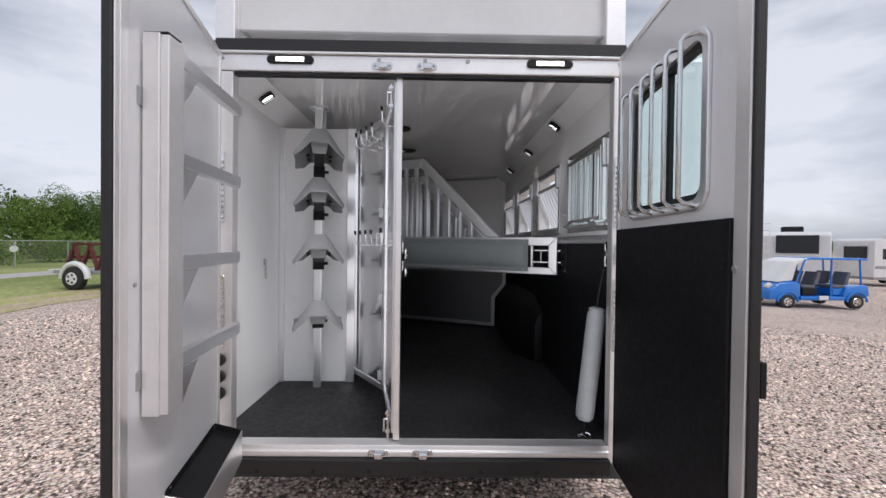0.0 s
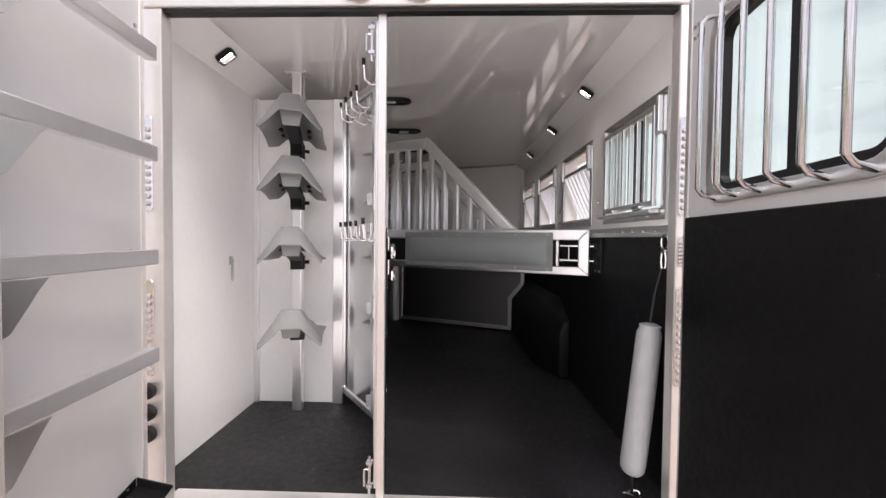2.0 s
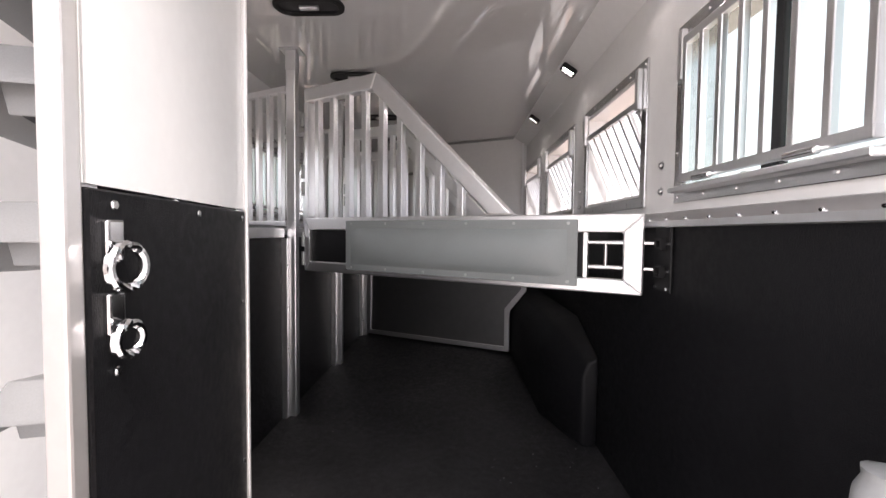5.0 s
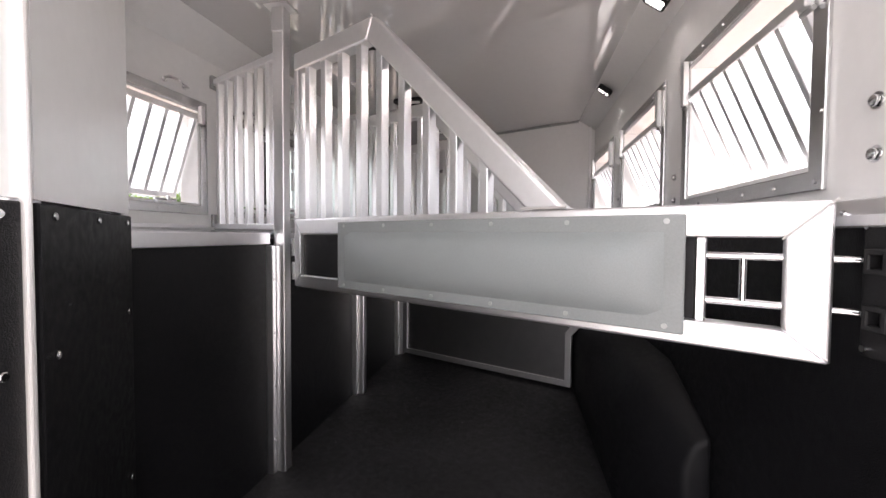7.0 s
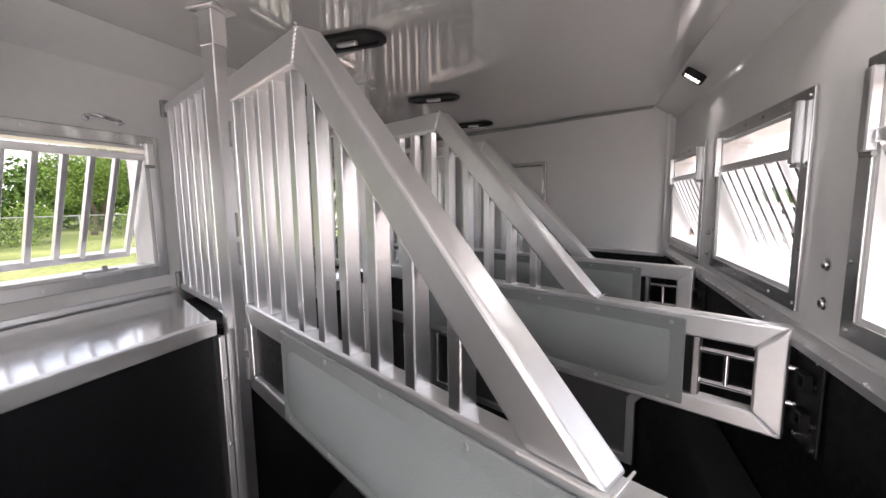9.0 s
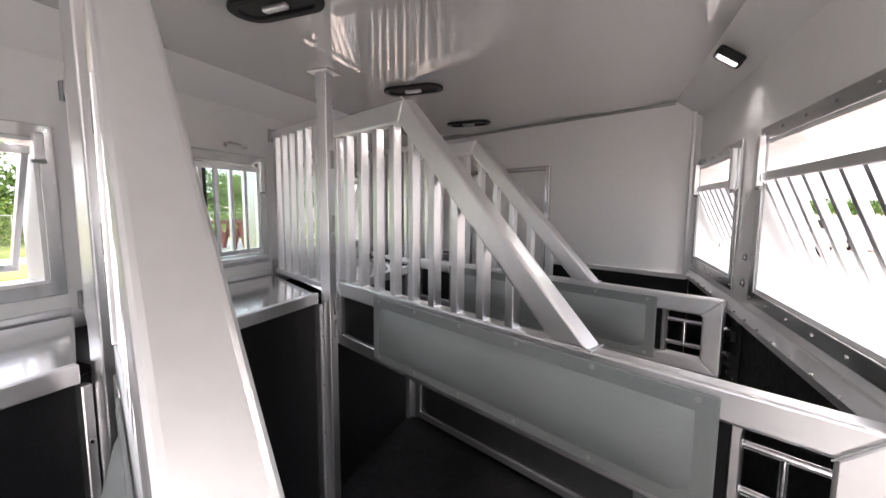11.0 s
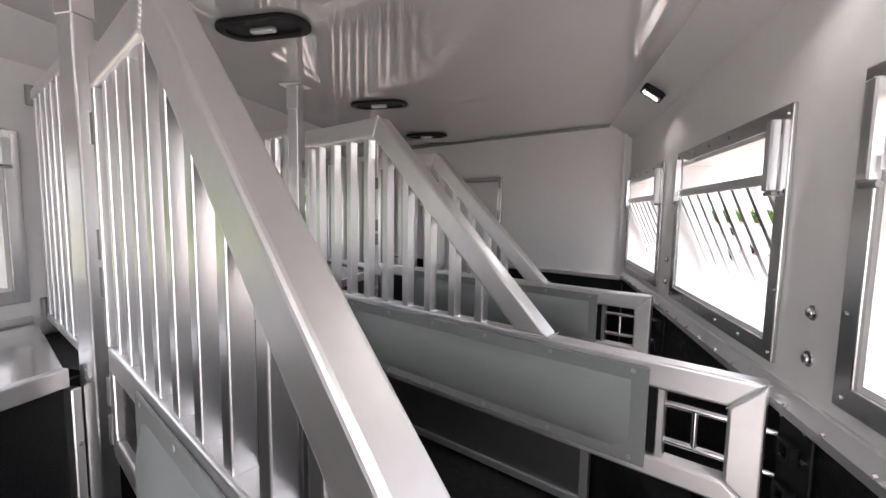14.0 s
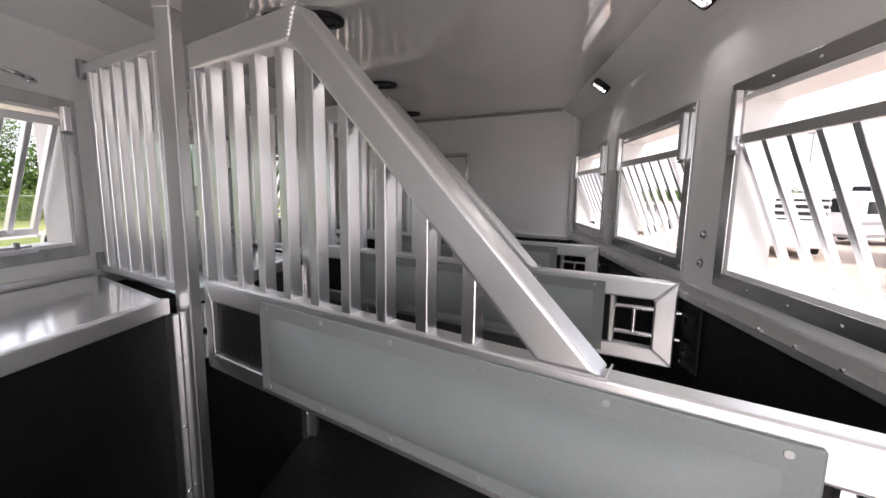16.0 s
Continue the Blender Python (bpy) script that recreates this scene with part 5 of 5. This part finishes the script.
def leaf_cloud(centres, radii, count, leaf, seed, flat=1.0):
    """Many small leaf quads scattered in uneven clumps."""
    g = np.random.default_rng(seed)
    w = radii ** 2
    pick = g.choice(len(centres), count, p=w / w.sum())
    d = g.normal(0, 1, (count, 3))
    d /= np.linalg.norm(d, axis=1)[:, None]
    rr = radii[pick] * g.uniform(0.35, 1.0, count) ** 0.6
    p = centres[pick] + d * rr[:, None] * np.array((1, 1, flat))
    a, b = g.normal(0, 1, (count, 3)), g.normal(0, 1, (count, 3))
    a /= np.linalg.norm(a, axis=1)[:, None]
    b -= a * (a * b).sum(1)[:, None]
    b /= np.linalg.norm(b, axis=1)[:, None]
    s = leaf * g.uniform(0.6, 1.3, count)[:, None]
    v = np.stack([p - a * s, p + b * s * 0.6, p + a * s, p - b * s * 0.6], 1)
    return v[p[:, 2] > 0.03] if flat else v


def leaf_mesh(name, v, mat):
    me = bpy.data.meshes.new(name)
    me.from_pydata(v.reshape(-1, 3).tolist(), [], np.arange(len(v) * 4).reshape(-1, 4).tolist())
    me.materials.append(mat)
    return me


def tree(x, y, h, seed, mat):
    g = random.Random(seed)
    t = thing("tree", (x, y, 0), "leafy green tree with uneven crown beyond the fence", "tree", "trees beyond the fence")
    bm = bm_new()
    p, r = Vector((0, 0, -0.1)), 0.035 * h
    tips = []
    for k in range(5):
        q = p + Vector((g.uniform(-0.2, 0.2), g.uniform(-0.2, 0.2), h * 0.13))
        rod(bm, p, q, r, 8, r * 0.85)
        p, r = q, r * 0.85
        if k > 1:
            for j in range(3):
                a = g.uniform(0, 6.28)
                e = p + Vector((math.cos(a), math.sin(a), g.uniform(0.4, 1.0))) * h * g.uniform(0.16, 0.27)
                rod(bm, p, e, r * 0.5, 6, r * 0.16)
                tips.append(e)
    local_part("trunk", bm, BARK, t)
    cents = np.array([list(e) for e in tips] + [[g.uniform(-0.3, 0.3) * h, g.uniform(-0.3, 0.3) * h, h * g.uniform(0.35, 0.86)] for _ in range(9)])
    rad = np.array([h * g.uniform(0.12, 0.23) for _ in cents])
    v = leaf_cloud(cents, rad, 8000, 0.075, seed)
    ob = new("crown", leaf_mesh("crown", v, mat))
    ob.parent = t


g0 = random.Random(11)
for k in range(16):
    y = 4 + k * 4.4 + g0.uniform(-1.2, 1.2)
    tree(-29 - g0.uniform(0, 5) - 0.1 * k, y, g0.uniform(5.2, 7.4) * (1.15 if k in (7, 8) else 1), 100 + k, LEAF if k % 3 else LEAF2)
n = 260
cents = np.stack([rng.uniform(-27.5, -24.5, n), rng.uniform(-2, 85, n), rng.uniform(0.3, 1.5, n)], -1)
v = leaf_cloud(cents, rng.uniform(0.5, 1.0, n), 60000, 0.075, 5)
tagged(new("shrubs", leaf_mesh("shrubs", v, LEAF2)), "bright green brush and tall weeds along the fence", "shrubs", "", "stuff")
n = 420
cents = np.stack([rng.uniform(-46, -36, n), rng.uniform(-10, 130, n), rng.uniform(0.4, 4.6, n)], -1)
v = leaf_cloud(cents, rng.uniform(1.3, 2.4, n), 90000, 0.2, 6)
tagged(new("far_woods", leaf_mesh("far_woods", v, LEAF)), "dark green wood behind the first trees", "woods", "", "stuff")
n = 700
cents = np.stack([rng.uniform(-60, 330, n), rng.uniform(165, 230, n), rng.uniform(0.5, 3.4, n)], -1)
v = leaf_cloud(cents, rng.uniform(2.0, 3.6, n), 60000, 0.5, 7)
tagged(new("far_tree_line", leaf_mesh("far_tree_line", v, LEAF)), "low distant tree line across the yard", "woods", "", "stuff")

fn = thing("chain_link_fence", (-22, 20, 0), "galvanised chain-link fence along the lane", "fence")
for k in range(24):
    part("post", rod(bm_new(), (-22, -2 + 3 * k, 0), (-22, -2 + 3 * k, 1.5), 0.03, 8), GALV, fn)
part("top_rail", rod(bm_new(), (-22, -2, 1.48), (-22, 67, 1.48), 0.022, 8), GALV, fn)
bm = bm_new()
for k in range(430):
    y = -2 + k * 0.16
    for s in (1, -1):
        bar(bm, (-22, y, 0.03), (-22, y + s * 1.44, 1.47), 0.0035, 0.0035, (1, 0, 0))
tagged(part("wire_mesh", bm, GALV, fn), kind="stuff")
sg = thing("fence_sign", (-21.95, 18.9, 1.0), "small white oval sign on the fence", "sign")
part("plate", slab(bm_new(), [(18.9 + 0.22 * math.cos(a * math.pi / 8), 1.05 + 0.17 * math.sin(a * math.pi / 8)) for a in range(16)], "x", -21.96, -21.95), VANW, sg)

# ---- vehicles in the yard ----


def wheel(parent, x, y, r, w, hub, axis="y"):
    m = Matrix.Translation((x, y, r))
    if axis == "x":
        m = m @ pose(0, 0, 0, 0, 0, 90)
    bm = rod(bm_new(), (0, -w / 2, 0), (0, w / 2, 0), r, 24)
    bm.transform(m)
    wh = local_part("wheel", soften(bm, r * 0.12, 2), TYRE, parent, "black tyre", True)
    bm = rod(bm_new(), (0, -w / 2 - 0.012, 0), (0, w / 2 + 0.012, 0), r * 0.58, 16)
    bm.transform(m)
    rim = new("rim", mesh_of("rim", soften(bm, r * 0.06, 1), hub))
    rim.parent = wh
    for k in range(5):
        a = k * 2 * math.pi / 5
        bm = bm_new()
        for s in (-1, 1):
            rod(bm, (r * 0.33 * math.cos(a), s * (w / 2 + 0.004), r * 0.33 * math.sin(a)), (r * 0.33 * math.cos(a), s * (w / 2 + 0.016), r * 0.33 * math.sin(a)), r * 0.11, 8)
        bm.transform(m)
        sp = new("slot", mesh_of("slot", bm, BLACK))
        sp.parent = wh


# blue open shuttle cart, nose towards -x
gc = thing("golf_cart", pose(11.85, 10.6, yard(11.85), 0, 0, 3) @ Matrix.Diagonal((1, 0.95, 0.93, 1)), "bright blue four-seat open golf cart with a canopy", "golf cart")
Wd = 0.66
bm = slab(bm_new(), [(-1.66, 0.3), (-1.62, 0.62), (-1.3, 0.86), (-0.85, 0.92), (-0.62, 0.86), (-0.6, 0.42), (-0.72, 0.32)], "y", -Wd, Wd)
local_part("front_body", soften(bm, 0.06, 3), BLUE, gc, "blue rounded nose", True)
bm = slab(bm_new(), [(-0.62, 0.28), (-0.62, 0.42), (0.95, 0.42), (0.95, 0.28)], "y", -Wd, Wd)
local_part("floor_pan", soften(bm, 0.03, 2), BLUE, gc, smooth=True)
bm = slab(bm_new(), [(0.78, 0.42), (0.9, 0.72), (1.62, 0.8), (1.68, 0.45), (1.5, 0.34), (0.9, 0.34)], "y", -Wd, Wd)
local_part("rear_body", soften(bm, 0.06, 3), BLUE, gc, smooth=True)
bm = slab(bm_new(), [(-1.32, 0.88), (-1.22, 1.02), (-0.78, 1.56), (-0.35, 1.68), (-0.3, 1.63), (-0.7, 1.48), (-0.85, 0.93)], "y", -0.6, 0.6)
local_part("windscreen", soften(bm, 0.02, 2), VANW, gc, "pale hazy windscreen cover")
local_part("canopy", soften(slab(bm_new(), [(-0.5, 1.6), (-0.3, 1.7), (1.5, 1.7), (1.62, 1.64), (1.55, 1.62), (-0.3, 1.63)], "y", -0.66, 0.66), 0.02, 2), BLUE, gc, smooth=True)
for x, xt in ((-0.75, -0.45), (0.42, 0.42), (1.42, 1.36)):
    for s in (-1, 1):
        local_part("canopy_post", rod(bm_new(), (x, s * 0.6, 0.8 if x < 0 or x > 1 else 0.42), (xt, s * 0.6, 1.64), 0.028, 10), BLUE, gc)
for x in (-0.05, 0.95):
    local_part("seat_base", soften(box(bm_new(), x - 0.42, x + 0.08, -0.55, 0.55, 0.43, 0.68), 0.04, 2), BLUE if x > 0.5 else BLACK, gc)
    for s in (-0.3, 0.3):
        local_part("seat", soften(box(bm_new(), x - 0.42, x + 0.02, s - 0.25, s + 0.25, 0.685, 0.78), 0.03, 3), SEAT, gc, "grey vinyl seat", True)
        bm = slab(bm_new(), [(x - 0.04, 0.785), (x + 0.1, 0.785), (x + 0.22, 1.22), (x + 0.12, 1.22)], "y", s - 0.24, s + 0.24)
        local_part("backrest", soften(bm, 0.03, 3), SEAT, gc, "grey vinyl backrest", True)
local_part("steering_wheel", wire(bm_new(), [(-0.62 + 0.08 * math.cos(k * math.pi / 8), -0.28 + 0.17 * math.sin(k * math.pi / 8), 1.02 + 0.15 * math.cos(k * math.pi / 8)) for k in range(17)], 0.014), BLACK, gc)
local_part("door_badge", box(bm_new(), -0.02, 0.28, -Wd - 0.012, -Wd - 0.004, 0.3, 0.44), VANW, gc, "white square badge")
for s in (-0.45, 0.45):
    local_part("headlight", soften(rod(bm_new(), (-1.58, s, 0.68), (-1.44, s, 0.8), 0.09, 12), 0.02, 2), LENS, gc, "clear headlight", True)
for x in (-1.05, 1.22):
    for s in (-0.58, 0.58):
        wheel(gc, x, s, 0.24, 0.2, CHROME)
for x in (-1.05, 1.22):
    for s in (-1, 1):
        pts = [(x + 0.33 * math.cos(a * math.pi / 10), s * (Wd + 0.01), 0.24 + 0.33 * math.sin(a * math.pi / 10)) for a in range(11)]
        local_part("wheel_arch", wire(bm_new(), pts, 0.035, 8), BLUE, gc, smooth=True)


def caravan(m, L, H, label, dark_band=False):
    rv = thing("camper_trailer", m, label, "camper trailer", "parked campers")
    W = 1.22
    bm = slab(bm_new(), [(0, 0.55), (0.05, H - 0.15), (0.25, H), (L - 0.15, H), (L, H - 0.2), (L, 0.55)], "y", -W, W)
    local_part("body", soften(bm, 0.05, 2), VANW, rv)
    local_part("skirt", box(bm_new(), 0.1, L - 0.1, -W + 0.05, W - 0.05, 0.4, 0.549), GREYP, rv)
    local_part("roof_unit", soften(box(bm_new(), L * 0.3, L * 0.3 + 0.9, -0.4, 0.4, H + 0.001, H + 0.3), 0.06, 2), BLACK if dark_band else VANW, rv)
    for s in (-1, 1):
        y0, y1 = sorted((s * (W + 0.002), s * (W + 0.015)))
        for x0, x1, z0, z1 in ((0.6, 1.9, 1.7, 2.35), (2.5, 3.3, 1.75, 2.35), (L - 1.6, L - 0.6, 1.7, 2.3)):
            local_part("window", soften(box(bm_new(), x0, x1, y0, y1, z0, z1), 0.003, 1), TINT_BODY, rv, "dark window")
        local_part("stripe", box(bm_new(), 0.1, L - 0.1, y0, y1, 1.1, 1.28), GREYP, rv, "grey side stripe")
        local_part("door", soften(box(bm_new(), L * 0.58, L * 0.58 + 0.7, y0, y1, 0.75, 2.5), 0.004, 1), VANW, rv)
    for e, x0 in ((-1, -0.014), (1, L + 0.001)):
        local_part("end_window", box(bm_new(), x0, x0 + 0.013, -0.85, 0.5, 1.75, 2.5), TINT_BODY, rv, "dark window")
    for x in (L * 0.45, L * 0.45 + 0.85):
        for s in (-1, 1):
            wheel(rv, x, s * (W - 0.12), 0.36, 0.24, CHROME)
    for z in range(8):
        local_part("ladder_rung", rod(bm_new(), (-0.1, 0.7, 0.9 + 0.3 * z), (-0.1, 1.05, 0.9 + 0.3 * z), 0.015, 6), ALU, rv)
    for s in (0.7, 1.05):
        local_part("ladder_rail", rod(bm_new(), (-0.1, s, 0.8), (-0.1, s, H), 0.017, 6), ALU, rv)
    return rv


TINT_BODY = material("dark_vehicle_glass", (0.015, 0.017, 0.02), 0.12, 0.0, 0.1, 5, 0.1, 1)
caravan(pose(14.9, 14.4, yard(14.9), 0, 0, 48), 7.0, 2.65, "white camper trailer with a rear ladder and dark window", True)
caravan(pose(19.5, 25.0, yard(19.5), 0, 0, 24), 7.5, 2.9, "white camper trailer with dark windows parked on gravel", True)
caravan(pose(27, 23.5, yard(27), 0, 0, 5), 8.5, 3.0, "long white camper trailer parked on gravel")
caravan(pose(30, 38, yard(30), 0, 0, 60), 9, 3.2, "white camper trailer far off in the yard")


def stock_trailer(m, label):
    st = thing("horse_trailer", m, label, "horse trailer", "parked horse trailers")
    L, W = 6.0, 1.05
    local_part("lower_body", soften(box(bm_new(), 0, L, -W, W, 0.45, 1.45), 0.03, 2), VANW, st)
    local_part("roof", soften(slab(bm_new(), [(-W - 0.02, 2.3), (W + 0.02, 2.3), (W - 0.1, 2.42), (-W + 0.1, 2.42)], "x", -0.02, L + 0.02), 0.02, 2), VANW, st)
    local_part("inside", box(bm_new(), 0.06, L - 0.06, -W + 0.08, W - 0.08, 1.45, 2.3), DARK, st)
    for s in (-1, 1):
        for k, z in enumerate((1.52, 1.74, 1.96, 2.2)):
            y0, y1 = sorted((s * (W - 0.03), s * W))
            local_part("slat", soften(box(bm_new(), 0.0, L, y0, y1, z, z + 0.12), 0.008, 1), VANW, st)
        for k in range(7):
            y0, y1 = sorted((s * (W - 0.05), s * (W - 0.0305)))
            local_part("upright", box(bm_new(), k * (L - 0.08) / 6, k * (L - 0.08) / 6 + 0.08, y0, y1, 1.45, 2.3), ALU, st)
        for x in (2.4, 3.2):
            wheel(st, x, s * (W + 0.1), 0.35, 0.22, VANW)
        y0, y1 = sorted((s * (W + 0.001), s * (W + 0.24)))
        local_part("fender", soften(box(bm_new(), 1.95, 3.65, y0, y1, 0.74, 0.8), 0.02, 2), VANW, st)
        y0, y1 = sorted((s * (W + 0.001), s * (W + 0.008)))
        local_part("marker_strip", box(bm_new(), 0.1, L - 0.1, y0, y1, 0.48, 0.54), RUST, st, "red reflector strip")
    for e, (x0, x1) in enumerate(((-0.02, -0.001), (L + 0.001, L + 0.02))):
        for z in (1.5, 1.75, 2.0, 2.2):
            local_part("end_slat", box(bm_new(), x0, x1, -W, W, z, z + 0.12), VANW, st)
    local_part("tongue", soften(bar(bm_new(), (L, 0, 0.5), (L + 1.3, 0, 0.5), 0.12, 0.12), 0.01, 1), GREYP, st)
    return st


stock_trailer(pose(11.5, 16.5, yard(11.5), 0, 0, 62), "white slatted stock trailer parked in the yard")
stock_trailer(pose(7.0, 27, yard(7.0), 0, 0, 80), "white slatted stock trailer further back")


def pickup(m, label):
    pk = thing("pickup_truck", m, label, "pickup truck", "parked trucks")
    bm = slab(bm_new(), [(0, 0.5), (0, 1.0), (2.0, 1.05), (2.1, 1.08), (2.45, 1.75), (3.7, 1.78), (4.3, 1.15), (5.4, 1.02), (5.5, 0.5)], "y", -0.95, 0.95)
    local_part("body", soften(bm, 0.05, 2), VANW, pk, smooth=True)
    for s in (-1, 1):
        y0, y1 = sorted((s * 0.952, s * 0.962))
        local_part("side_window", slab(bm_new(), [(2.35, 1.15), (2.6, 1.66), (3.6, 1.68), (4.05, 1.2)], "y", y0, y1), TINT_BODY, pk, "dark side window")
        for x in (1.05, 4.55):
            wheel(pk, x, s * 0.84, 0.38, 0.26, GREYP)
    local_part("bumper", soften(box(bm_new(), -0.15, 0.02, -0.9, 0.9, 0.5, 0.68), 0.02, 1), CHROME, pk)
    return pk


pickup(pose(10.0, 24.5, yard(10.0), 0, 0, 110), "white pickup truck parked in the yard")
pickup(pose(14.5, 30, yard(14.5), 0, 0, 100), "white pickup truck parked far off")

# flatbed trailer with rusty frames by the verge
ft = thing("utility_trailer", pose(-11.9, 11.4, 0, 0, 0, -8), "low utility trailer carrying rusty red frames", "utility trailer")
local_part("deck", soften(box(bm_new(), 0.0, 3.6, -0.85, 0.85, 0.5, 0.6), 0.01, 1), GREYP, ft)
local_part("tongue", soften(bar(bm_new(), (-1.2, 0, 0.5), (0.0, 0, 0.55), 0.1, 0.1), 0.01, 1), VANW, ft)
for s in (-1, 1):
    wheel(ft, 0.95, s * 0.98, 0.36, 0.22, VANW)
    pts = [(0.95 + 0.46 * math.cos(a * math.pi / 8), s * 0.98, 0.36 + 0.46 * math.sin(a * math.pi / 8)) for a in range(9)]
    local_part("fender", wire(bm_new(), pts, 0.09, 8), VANW, ft, "white round fender", True)
for k in range(4):
    bm = bm_new()
    x = 0.3 + 0.55 * k
    for s in (-0.7, 0.7):
        bar(bm, (x, s, 0.6), (x + 0.35, s, 1.45), 0.1, 0.07)
        bar(bm, (x + 0.6, s, 0.6), (x + 0.3, s, 1.45), 0.1, 0.07)
    bar(bm, (x + 0.33, -0.72, 1.42), (x + 0.33, 0.72, 1.42), 0.1, 0.08)
    bar(bm, (x + 0.15, -0.72, 1.0), (x + 0.15, 0.72, 1.0), 0.08, 0.08)
    local_part("steel_frame", bm, RUST, ft, "rusty red steel frame")
lp = thing("light_pole", (26, 36, yard(26)), "tall grey yard light pole", "light pole")
part("mast", rod(bm_new(), (26, 36, yard(26)), (26, 36, 7), 0.1, 10, 0.06), GALV, lp)
part("lamp_head", soften(box(bm_new(), 25.6, 26.4, 35.8, 36.2, 7, 7.25), 0.03, 1), GREYP, lp)
